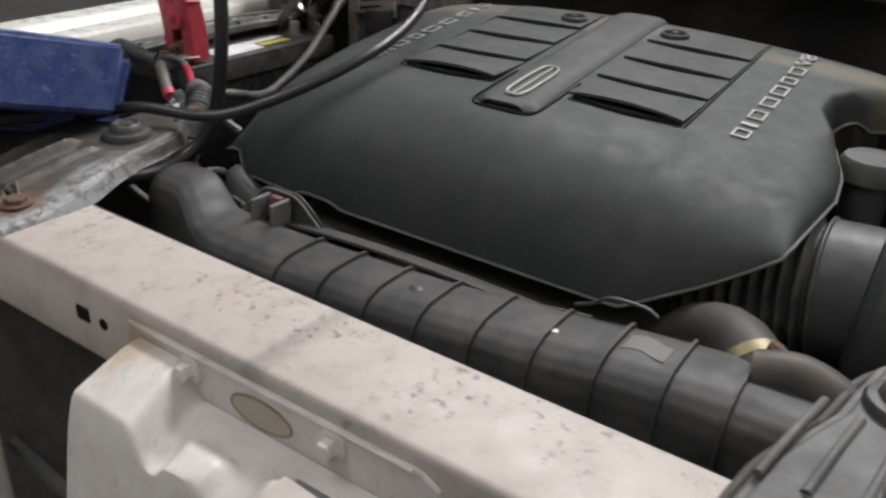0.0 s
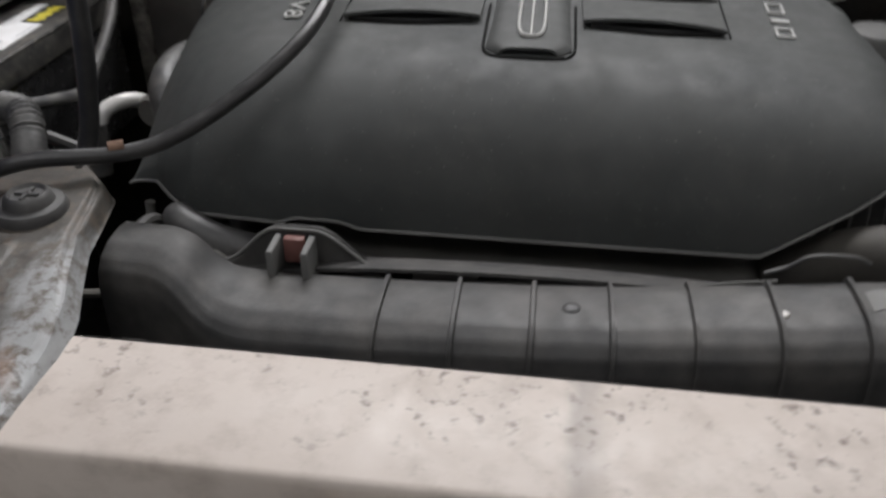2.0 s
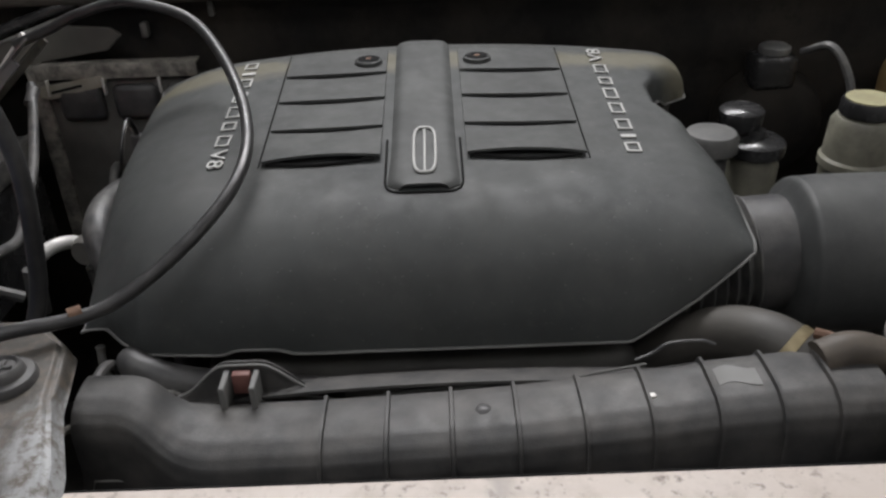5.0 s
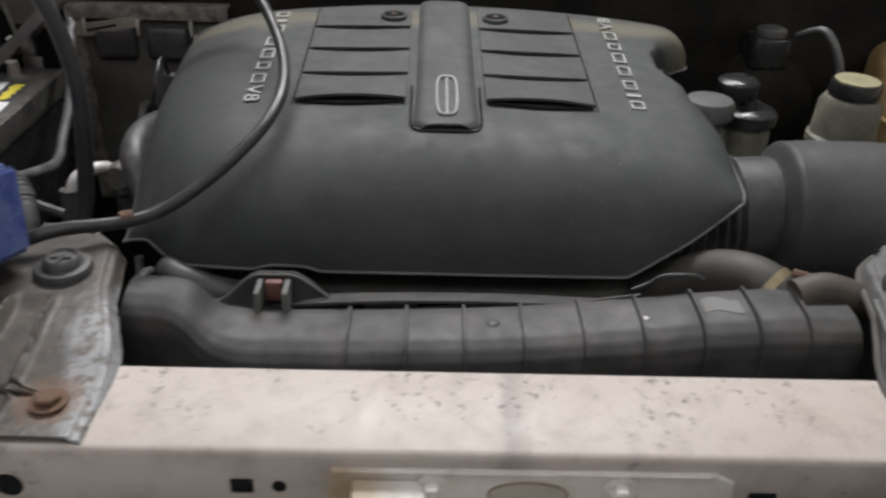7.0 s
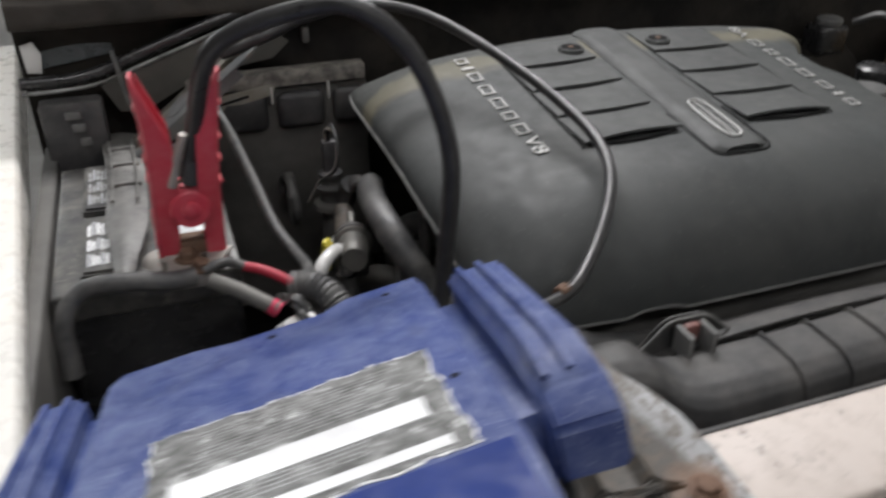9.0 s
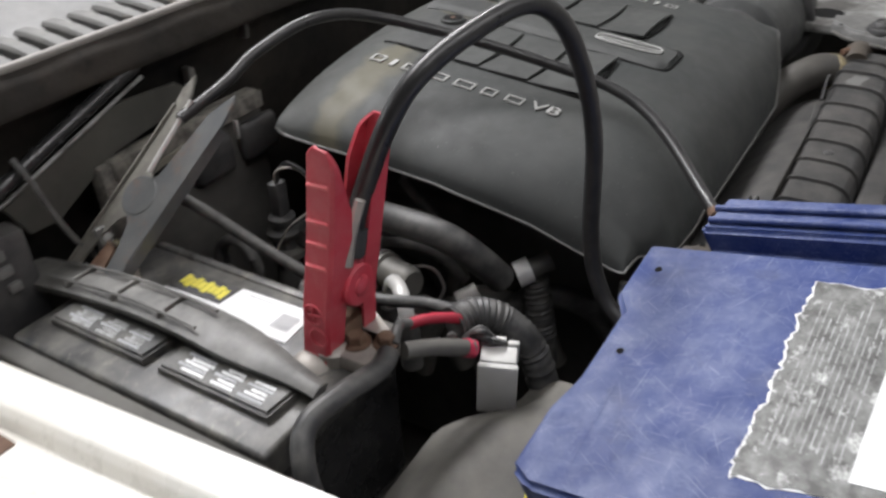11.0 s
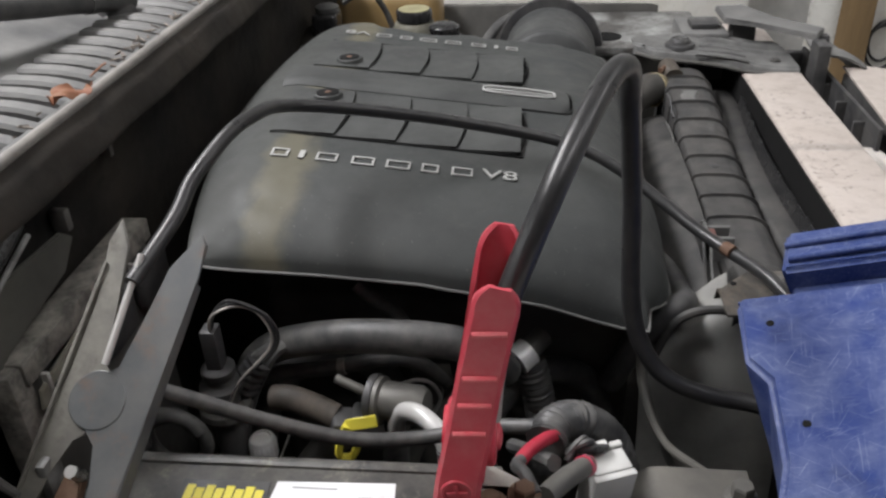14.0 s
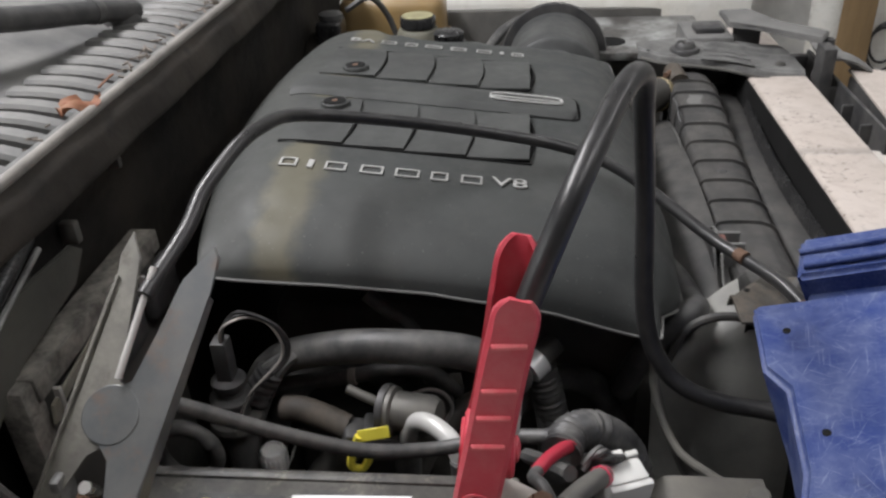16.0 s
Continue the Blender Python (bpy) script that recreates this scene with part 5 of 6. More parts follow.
part("red_lead", tube([(-0.524, 0.364, 0.013), (-0.508, 0.355, 0.011), (-0.490, 0.343, 0.005), (-0.474, 0.332, -0.004)], 0.0056, seg=10), material("red_sleeve", (0.34, 0.02, 0.04), 0.45), term, "red sleeved lead")
part("grey_lead", tube([(-0.560, 0.345, 0.014), (-0.535, 0.33, 0.006), (-0.515, 0.318, -0.004), (-0.50, 0.31, -0.012)], 0.0085, seg=10), M_GREYOIL, term)
part("red_tip", tube([(-0.507, 0.314, -0.008), (-0.499, 0.310, -0.014)], 0.0092, seg=10, curve=False), material("pink_sleeve", (0.55, 0.04, 0.09), 0.45), term)

term.location = (-0.005, 0.009, -0.003)

loom = thing("wiring_loom", "black corrugated wiring loom wrapped in tape", "wiring loom")
part("conduit", tube([(-0.485, 0.352, -0.012), (-0.462, 0.343, -0.012), (-0.445, 0.322, -0.022), (-0.435, 0.295, -0.05), (-0.432, 0.278, -0.10), (-0.430, 0.27, -0.18)], 0.0165, seg=14, n=14, ripple=0.0011, pitch=0.006), M_RUBBER, loom)
for k in range(6):
    a = k * 1.1
    part("tape_end", tube([(-0.497 + 0.004 * k, 0.335, -0.02 + 0.003 * math.sin(a)), (-0.485 + 0.003 * math.cos(a), 0.325 - 0.004 * k, -0.012 + 0.006 * math.sin(a)), (-0.47, 0.315 - 0.003 * k, -0.028)], 0.0028, seg=6), M_RUBBER, loom)
part("branch", tube([(-0.50, 0.345, -0.02), (-0.47, 0.36, -0.04), (-0.43, 0.38, -0.07)], 0.007, seg=8), M_RUBBER, loom)

relay = thing("relay_box", "white plastic relay housing beside the battery", "relay")
rm = frame_of((-0.497, 0.313, -0.034), (0.017, -0.040, -0.002), (1, 0.4, 0.15))
part("body", box(0.003, 0.038, -0.004, 0.017, -0.070, -0.004, 0.002, 2, rm), M_WHITEPL, relay)
part("lip", box(0.001, 0.040, -0.010, -0.003, -0.075, -0.006, 0.002, 2, rm), M_WHITEPL, relay)
for k in range(3):
    part("step", box(0.002 + 0.013 * k, 0.013 + 0.013 * k, 0.018, 0.028 - 0.002 * k, -0.03, 0.002 - 0.002 * k, 0.001, 1, rm), M_WHITEPL, relay)

relay.location = (-0.006, 0.002, 0.012)

guard = thing("splash_tray", "grimy grey alloy tray beside the battery", "tray")
part("pan", sheet(lambda u, v: (-0.675 + 0.235 * u, 0.170 + (0.165 - 0.05 * smooth(u, 0.5, 0.9)) * v, -0.080 + 0.010 * math.sin(3 * u) * math.sin(2 * v) - 0.02 * smooth(v, 0.7, 1)), 20, 12, 0.004), material("pale_grimy_alloy", (0.11, 0.105, 0.095), 0.6, dust=(0.18, 0.17, 0.145), dust_amount=0.7, dust_scale=18), guard)
part("yellow_crayon", tube([(-0.595, 0.215, -0.076), (-0.575, 0.222, -0.075), (-0.560, 0.219, -0.0745)], 0.003, seg=6), M_YELLOW, guard, "yellow crayon mark")
hex_bolt((-0.474, 0.182, -0.078), (0, 0, 1), 0.010, 0.016, M_GREYOIL, "bolt", guard)
part("rod", tube([(-0.29, 0.249, -0.049), (-0.30, 0.245, -0.10), (-0.34, 0.225, -0.14), (-0.40, 0.20, -0.12), (-0.462, 0.184, -0.082)], 0.0045, seg=8), M_GREYOIL, guard, "thin bent steel rod")

# ---- red jumper clamp ----
red = thing("jumper_clamp_red", "red vinyl-covered jumper cable clamp on the positive terminal", "jumper clamp")


def clamp_handle(outer, inward, width, depth, parent, label=""):
    """An open channel: the outer web follows the given line, two flanges stand inwards from it; depth follows the way along."""
    path = spline(outer, 16)
    across = Vector((0.06, 1, 0.0)).normalized()
    bm = bmesh.new()
    rows = []
    wall = 0.0032
    for i, p in enumerate(path):
        t = (path[min(i + 1, len(path) - 1)] - path[max(0, i - 1)]).normalized()
        s = (across - t * across.dot(t)).normalized()
        w = t.cross(s)
        if w.x * inward < 0:
            w = -w
        k = i / (len(path) - 1)
        h = width * (1 - 0.10 * k) * (1 - 0.55 * max(0, (k - 0.93) / 0.07) ** 2.5)
        d = lerp(k, depth)
        b = min(d * 0.3, 0.003)
        sec = ((-h, b), (-h + b, 0), (h - b, 0), (h, b), (h, d), (h - wall, d), (h - wall, min(wall, d * 0.7)), (wall - h, min(wall, d * 0.7)), (wall - h, d), (-h, d))
        rows.append([bm.verts.new(p + s * a + w * c) for a, c in sec])
    n = len(rows[0])
    for a, b in zip(rows, rows[1:]):
        for k in range(n):
            bm.faces.new((a[k], a[(k + 1) % n], b[(k + 1) % n], b[k]))
    for row in (rows[0], rows[-1]):
        bm.faces.new(row)
    return part("handle", bm, M_RED, parent, label, angle=35)


OUT1 = [(-0.609, 0.409, 0.006), (-0.607, 0.403, 0.060), (-0.605, 0.394, 0.110), (-0.604, 0.386, 0.158), (-0.606, 0.374, 0.222)]
OUT2 = [(-0.540, 0.404, 0.010), (-0.538, 0.400, 0.060), (-0.537, 0.392, 0.100), (-0.533, 0.383, 0.155), (-0.525, 0.374, 0.220)]
h1 = clamp_handle(OUT1, 1, 0.0160, [(0, 0.020), (0.3, 0.025), (0.5, 0.027), (0.76, 0.024), (0.92, 0.010), (1, 0.003)], red)
h2 = clamp_handle(OUT2, -1, 0.0165, [(0, 0.019), (0.3, 0.022), (0.5, 0.022), (0.86, 0.021), (0.95, 0.012), (1, 0.003)], red)
ribs1, ribs2 = spline(OUT1, 16), spline(OUT2, 16)
for f in (0.50, 0.62, 0.74, 0.87):
    for ribs, side, hand in ((ribs1, -1, h1), (ribs2, 1, h2)):
        p = ribs[round(f * (len(ribs) - 1))]
        part("grip_rib", tube([p + Vector((side * 0.0004, -0.0105, 0.0014)), p + Vector((side * 0.0006, 0.0, 0.0008)), p + Vector((side * 0.0004, 0.0105, 0.0002))], 0.0019, seg=8), M_REDRIB, hand)
# raised plus sign and ring on the outer handle
pm = frame_of((-0.6072, 0.403, 0.060), (0, -1, 0.1), (0.02, -0.1, 1))
part("plus_sign", box(-0.001, 0.001, -0.007, 0.007, 0, 0.0022, 0.0004, 1, pm, box(-0.007, 0.007, -0.001, 0.001, 0, 0.0022, 0.0004, 1, pm)), M_RED, h1)
for r, dz in ((0.010, 0.0), (0.009, -0.024)):
    part("moulded_ring", tube([tuple(pm @ Vector((r * math.cos(a), dz + r * math.sin(a), 0.0008))) for a in (2 * math.pi * i / 20 for i in range(21))], 0.0012, seg=6, n=1), M_RED, h1)
part("pivot_bridge", box(-0.586, -0.554, 0.380, 0.412, 0.064, 0.100, 0.004, 3), M_RED, red)
part("pivot_disc", lathe([(0.0205, -0.022), (0.0205, 0.012), (0.0185, 0.014), (0.010, 0.0145), (0, 0.0145)], along((-0.570, 0.392, 0.076), (-0.570, -1, 0.076)), seg=28), M_RED, red)
part("pivot_bump", lathe([(0.010, 0), (0.009, 0.003), (0.005, 0.0045), (0, 0.005)], along((-0.570, 0.3785, 0.076), (-0.570, -1, 0.076)), seg=18), M_RED, red)
part("spring", tube([(-0.580, 0.388, 0.100), (-0.576, 0.384, 0.107), (-0.568, 0.382, 0.108), (-0.560, 0.384, 0.105)], 0.0018, seg=6), M_RUST, red, "rusty coil spring")
part("inner_strip", tube([(-0.584, 0.379, 0.104), (-0.577, 0.377, 0.130), (-0.566, 0.372, 0.160)], 0.0048, seg=6), M_LEAD, red, "pale bare steel strip")
part("jaw", box(-0.590, -0.552, 0.390, 0.414, 0.010, 0.034, 0.003, 2), M_RUST, red, "rusty copper jaws")

red.location = (-0.002, 0.011, 0.0)

# ---- black jumper clamp ----
blk = thing("jumper_clamp_black", "bare dark steel jumper clamp on the negative terminal", "jumper clamp")
jaw, tip = Vector((-0.622, 0.700, 0.028)), Vector((-0.460, 0.657, 0.168))
CL = frame_of(jaw, tip - jaw, (0, 1, 0))   # x runs along the clamp, y across it towards the rear


WIDE = [(-0.012, -0.038), (-0.010, -0.020), (0.030, -0.016), (0.055, -0.010), (0.070, 0.010), (0.100, 0.012), (0.112, -0.008), (0.150, -0.013), (0.195, -0.018), (0.226, -0.034), (0.218, -0.041), (0.190, -0.043), (0.05, -0.040)]
SLIM = [(-0.012, 0.036), (0.05, 0.037), (0.10, 0.031), (0.16, 0.030), (0.205, 0.040), (0.226, 0.036), (0.205, 0.022), (0.150, 0.012), (0.112, 0.006), (0.100, -0.010), (0.070, -0.010), (0.055, 0.010), (0.030, 0.018), (-0.010, 0.022)]
for out, z0, lip, steel in ((WIDE, -0.001, -0.0395, M_CLAMPSTEEL), (SLIM, -0.0045, 0.0345, M_TANSTEEL)):
    arm = part("arm", plate(out[::-1], z0, z0 + 0.003, 0.001, CL), steel, blk)
    part("folded_flange", box(-0.012, 0.188, -0.0014, 0.0014, -0.014, 0.0015, 0.0006, 1, CL @ Matrix.Translation((0, lip, 0))), steel, arm)
part("pivot_disc", lathe([(0.0222, -0.001), (0.0222, 0.0006), (0.0214, 0.0012), (0.0205, 0.0012), (0.012, 0.0012), (0, 0.0012)], CL @ Matrix.Translation((0.086, 0, 0.0015)), seg=32), M_CLAMPSTEEL, blk, "flat round pivot disc", angle=20)
part("jaw_tooth", plate([(-0.004, -0.012), (0.03, -0.007), (0.034, 0.0), (0.03, 0.007), (-0.004, 0.012)], -0.012, -0.004, 0.001, CL), M_RUST, blk, "rusty copper jaw")
part("jaw_bolt", tube([tuple(CL @ Vector((0.032, -0.004, -0.008))), tuple(CL @ Vector((0.034, -0.004, 0.010)))], 0.005, seg=8, curve=False), M_STEEL, blk)
part("bare_rod", tube([tuple(CL @ Vector((0.112, 0.002, 0.006))), tuple(CL @ Vector((0.198, 0.002, 0.012)))], 0.0028, seg=10, curve=False), M_ALU, blk, "bright bare cable core")

# ---- jump starter ----
js = thing("jump_starter", "scratched blue plastic portable jump starter with torn label", "jump starter")
JN = Vector((-0.176, 0.256, 0.950)).normalized()
JX = Vector((0.258, -0.013, 0.052)).normalized()
JX = (JX - JN * JX.dot(JN)).normalized()
JM = Matrix.Translation((-0.395, 0.190, 0.079)) @ Matrix((JX, JN.cross(JX), JN)).transposed().to_4x4()


def js_place(*p):
    return JM @ Vector(p)


OUT = [(0.0, 0.0), (-0.006, 0.004), (-0.070, 0.005), (-0.092, -0.010), (-0.165, -0.009), (-0.20, 0.0), (-0.262, 0.0), (-0.274, -0.02), (-0.274, -0.286), (0.0, -0.286)]
NOSE = [(-0.286, 0.0), (-0.380, -0.009), (-0.392, -0.020), (-0.390, -0.032), (-0.290, -0.080)]
bm = bmesh.new()
hi = [bm.verts.new((x, y, 0)) for x, y in OUT]
lo = [bm.verts.new((x + (0.006 if x < -0.2 else -0.006), y + ((-0.022 if x > -0.08 else 0.004) if y > -0.1 else 0.0), -0.095 if y > -0.1 else -0.080)) for x, y in OUT]
n = len(OUT)
bm.faces.new(hi)
bm.faces.new(lo)
for i in range(n):
    if i != n - 2:
        bm.faces.new((hi[i], hi[(i + 1) % n], lo[(i + 1) % n], lo[i]))
# sloping nose in front of the top
left = [hi[n - 2]] + [bm.verts.new((-0.270, y, z)) for y, z in NOSE[1:-1]] + [lo[n - 2]]
right = [hi[n - 1]] + [bm.verts.new((-0.006, y, z)) for y, z in NOSE[1:-1]] + [lo[n - 1]]
for k in range(len(NOSE) - 1):
    bm.faces.new((left[k], right[k], right[k + 1], left[k + 1]))
bm.faces.new(left)
bm.faces.new(right)
bmesh.ops.recalc_face_normals(bm, faces=bm.faces)
bmesh.ops.bevel(bm, geom=[e for e in bm.edges if len(e.link_faces) == 2 and e.calc_face_angle(0) > 0.35], offset=0.005, segments=3, affect="EDGES")
bmesh.ops.transform(bm, matrix=JM, verts=bm.verts)
part("case", bm, M_BLUE, js, angle=50)
# polished panel on the sloping nose
NM = JM @ Matrix.Translation((0, -0.286, 0)) @ pose(0, 0, 0, math.degrees(math.atan2(0.009, 0.094)), 0, 0)
part("nose_panel", plate([(-0.264, -0.003), (-0.010, -0.003), (-0.010, -0.090), (-0.264, -0.090)][::-1], 0.0003, 0.0010, 0.0003, NM), M_BLUEGLOSS, js, "polished blue nose panel")
part("nose_screw", lathe([(0, 0), (0.006, 0), (0.006, 0.0006), (0, 0.0006)], NM @ Matrix.Translation((-0.044, -0.082, 0.0009)), seg=12), M_HOLE, js, "dark screw recess")
# end flange: a separate block with two ridges, its top falling towards the front
FS = [(-0.036, 0.010), (-0.200, 0.012), (-0.244, 0.000), (-0.266, -0.020), (-0.262, -0.060), (-0.050, -0.066)]
for x_near, x_far, way in ((0.017, 0.062, 1), (-0.284, -0.319, -1)):
    bm = bmesh.new()
    a = [bm.verts.new((x_near, y, z - 0.004)) for y, z in FS]
    b = [bm.verts.new((x_far, y - 0.012, z)) for y, z in FS]
    bm.faces.new(a)
    bm.faces.new(b)
    for i in range(len(FS)):
        bm.faces.new((a[i], a[(i + 1) % len(FS)], b[(i + 1) % len(FS)], b[i]))
    bmesh.ops.recalc_face_normals(bm, faces=bm.faces)
    bmesh.ops.bevel(bm, geom=list(bm.edges), offset=0.004, segments=3, affect="EDGES")
    bmesh.ops.transform(bm, matrix=JM, verts=bm.verts)
    flange = part("end_flange", bm, M_BLUE, js, angle=50)
    for dx in (0.010, 0.027):
        part("ridge", tube([tuple(js_place(x_near + way * dx, y, z)) for y, z in ((-0.044, 0.0095), (-0.11, 0.0115), (-0.200, 0.0115), (-0.243, 0.0005))], 0.0030, seg=10), M_BLUE, flange)
    part("screw_hole", lathe([(0, 0), (0.004, 0), (0.004, 0.0006), (0, 0.0006)], JM @ Matrix.Translation((x_near + way * 0.010, -0.228, 0.0048)) @ pose(0, 0, 0, 14, 0, 0), seg=12), M_HOLE, flange)
part("neck", box(-0.004, 0.022, -0.25, -0.045, -0.066, -0.016, 0.003, 2, JM), M_BLUE, js)
part("neck", box(-0.290, -0.268, -0.25, -0.045, -0.066, -0.012, 0.003, 2, JM), M_BLUE, js)
for x, y in ((-0.035, -0.02), (-0.135, -0.03), (-0.020, -0.20)):
    part("screw_hole", lathe([(0, 0), (0.0032, 0), (0.0032, 0.0006), (0, 0.0006)], JM @ Matrix.Translation((x, y, -0.0002)), seg=14), M_HOLE, js)
part("panel_line", tube([tuple(js_place(x, y, -0.00045)) for x, y in ((-0.262, -0.045), (-0.15, -0.042), (-0.03, -0.040))], 0.0006, seg=6), M_BLUE, js)
# torn label: ragged dark and white patches with white strips
rg = random.Random(3)
LX0, LX1, LY0, LY1 = -0.222, -0.030, -0.283, -0.150
edge = []
for k in range(150):
    t = k / 150
    if t < 0.35:
        p = (LX0 + (LX1 - LX0) * t / 0.35, LY1)
    elif t < 0.5:
        p = (LX1, LY1 + (LY0 - LY1) * (t - 0.35) / 0.15)
    elif t < 0.85:
        p = (LX1 + (LX0 - LX1) * (t - 0.5) / 0.35, LY0)
    else:
        p = (LX0, LY0 + (LY1 - LY0) * (t - 0.85) / 0.15)
    slow = 0.0026 * math.sin(k * 0.41) * math.sin(k * 0.23 + 1)
    edge.append((p[0] + slow + rg.uniform(-0.0014, 0.0014), p[1] + slow + rg.uniform(-0.0014, 0.0014)))
label = part("torn_label", plate(edge[::-1], 0.0004, 0.0011, 0, JM), M_LABELDARK, js, "torn black and white instruction label")
cx, cy = (LX0 + LX1) / 2, (LY0 + LY1) / 2
part("paper_rim", plate([(cx + (x - cx) * 1.012 + rg.uniform(-0.0012, 0.0012), cy + (y - cy) * 1.03 + rg.uniform(-0.0014, 0.0014)) for x, y in edge[::-1]], 0.0001, 0.0006, 0, JM), M_LABEL, js, "ragged white paper rim")
for x0, x1, y0, y1 in ((-0.206, -0.046, -0.240, -0.215), (-0.200, -0.040, -0.278, -0.267)):
    part("white_strip", box(x0, x1, y0, y1, 0.0010, 0.0016, 0, 1, JM), M_LABEL, label)
for k in range(11):
    y, x = -0.160 - 0.0046 * k, -0.198 + rg.uniform(0, 0.012)
    while x < -0.065 - 0.02 * (k % 3 == 2):
        w = rg.uniform(0.008, 0.026)
        part("text_bar", box(x, x + w, y - 0.0011, y, 0.0010, 0.0013, 0, 1, JM), M_PRINT, label)
        x += w + rg.uniform(0.0015, 0.003)
for k in range(4):
    y = -0.2425 - 0.0048 * k
    part("text_bar", box(-0.200, -0.07 - rg.uniform(0, 0.02), y - 0.0012, y, 0.0010, 0.0013, 0, 1, JM), M_PRINT, label)
part("holster_cable", tube([tuple(js_place(-0.25, -0.33, -0.088)), tuple(js_place(-0.12, -0.335, -0.088)), tuple(js_place(-0.03, -0.31, -0.092)), tuple(js_place(0.020, -0.25, -0.088)), tuple(js_place(0.022, -0.19, -0.078)), tuple(js_place(0.012, -0.12, -0.07))], 0.009, seg=12), M_CABLE, js, "black cable looped round the base")

# ---- jumper cables ----
cab_b = thing("jumper_cable_black", "long black jumper cable arching over the engine cover", "jumper cable", group="jumper cables")
part("jacket", tube([(-0.52, 0.11, -0.055), (-0.423, 0.100, 0.010), (-0.330, 0.135, 0.045), (-0.232, 0.187, 0.046), (-0.144, 0.300, 0.098), (-0.151, 0.435, 0.136), (-0.230, 0.590, 0.187), (-0.318, 0.622, 0.209), (-0.395, 0.645, 0.192), (-0.440, 0.652, 0.172), tuple(CL @ Vector((0.175, 0.002, 0.011)))], 0.0066, seg=14, n=12), M_CABLE, cab_b)
part("red_scuff", tube([(-0.268, 0.165, 0.0462), (-0.258, 0.171, 0.0462)], 0.0069, seg=12, curve=False), M_RUST, cab_b, "orange scuff mark")
part("red_scuff", tube([(-0.352, 0.1275, 0.0395), (-0.342, 0.131, 0.0425)], 0.0069, seg=12, curve=False), M_RUST, cab_b, "orange scuff mark")
cab_r = thing("jumper_cable_red_side", "black jumper cable rising from the red clamp", "jumper cable", group="jumper cables")
part("jacket", tube([(-0.568, 0.397, 0.105), (-0.558, 0.390, 0.155), (-0.531, 0.354, 0.248), (-0.451, 0.319, 0.286), (-0.405, 0.299, 0.283), (-0.360, 0.289, 0.234), (-0.333, 0.278, 0.144), (-0.342, 0.270, 0.028), (-0.352, 0.252, -0.022), (-0.360, 0.226, -0.046), (-0.366, 0.190, -0.057), (-0.375, 0.150, -0.058), (-0.40, 0.11, -0.055)], 0.0088, seg=16, n=12), M_CABLE, cab_r)
part("strain_sleeve", tube([(-0.568, 0.397, 0.104), (-0.563, 0.3935, 0.130)], 0.0100, seg=14, curve=False), M_BLACK, cab_r, "black crimp sleeve")

# ---- hoses and fittings between battery and engine ----
hh = thing("heater_hose", "thick black heater hose with a bright clamp", "hose")
part("hose", tube([(-0.30, 0.71, -0.19), (-0.300, 0.680, -0.11), (-0.315, 0.641, -0.055), (-0.338, 0.570, -0.020), (-0.352, 0.498, -0.007), (-0.350, 0.440, -0.014), (-0.335, 0.408, -0.042), (-0.312, 0.390, -0.078)], 0.0175, seg=16), M_RUBBER, hh)
part("clamp", tube([(-0.296, 0.379, -0.078), (-0.284, 0.366, -0.072)], 0.0165, seg=16, curve=False), M_BRIGHTZINC, hh, "bright steel hose fitting")
part("stub", tube([(-0.29, 0.375, -0.079), (-0.262, 0.350, -0.067)], 0.0125, seg=14, curve=False), M_GREYOIL, hh, "bare metal pipe stub")
sf = thing("steel_fitting", "bright steel elbow fitting on a black hose", "pipe fitting")
part("elbow", tube([(-0.388, 0.495, -0.115), (-0.391, 0.491, -0.090), (-0.399, 0.481, -0.069), (-0.413, 0.463, -0.061), (-0.429, 0.445, -0.066), (-0.438, 0.435, -0.086)], 0.0090, seg=14), M_PALEALU, sf)
part("sleeve", tube([(-0.386, 0.497, -0.17), (-0.388, 0.495, -0.112)], 0.0135, seg=14, curve=False), M_RUBBER, sf)
part("lower_sleeve", tube([(-0.438, 0.435, -0.078), (-0.442, 0.430, -0.14)], 0.0125, seg=14, curve=False), M_RUBBER, sf)
part("collar", tube([(-0.340, 0.430, -0.118), (-0.322, 0.412, -0.108)], 0.013, seg=14, curve=False), M_ALU, sf)
sf.location = (-0.004, 0.003, 0.012)
va = thing("vacuum_valve", "dark grey cylindrical vacuum valve with a nozzle", "valve")
vm = along((-0.378, 0.512, -0.066), (-0.388, 0.470, -0.063)) @ Matrix.Scale(1.22, 4)
part("body", lathe([(0.016, -0.004), (0.020, -0.002), (0.020, 0.002), (0.0165, 0.004), (0.0165, 0.034), (0.013, 0.040), (0, 0.040)], vm), M_GREYOIL, va)
part("flange", lathe([(0.021, -0.008), (0.0215, -0.004), (0.021, -0.002)], vm), M_BLACK, va)
part("nozzle", tube([(-0.377, 0.518, -0.062), (-0.371, 0.550, -0.050), (-0.369, 0.558, -0.047)], 0.005, seg=10), M_GREYOIL, va)
part("bracket", box(-0.40, -0.36, 0.505, 0.545, -0.115, -0.084, 0.004, 2), M_BLACK, va)
ct = thing("crimped_hose_end", "dusty brown corrugated hose end", "hose")
part("hose", tube([(-0.364, 0.628, -0.080), (-0.367, 0.608, -0.078), (-0.373, 0.582, -0.083), (-0.379, 0.560, -0.090)], 0.0135, seg=14, n=12, ripple=0.0002, pitch=0.010), material("grimy_brown_hose", (0.042, 0.036, 0.030), 0.7, dust=(0.12, 0.10, 0.08), dust_amount=0.7, dust_scale=40), ct)
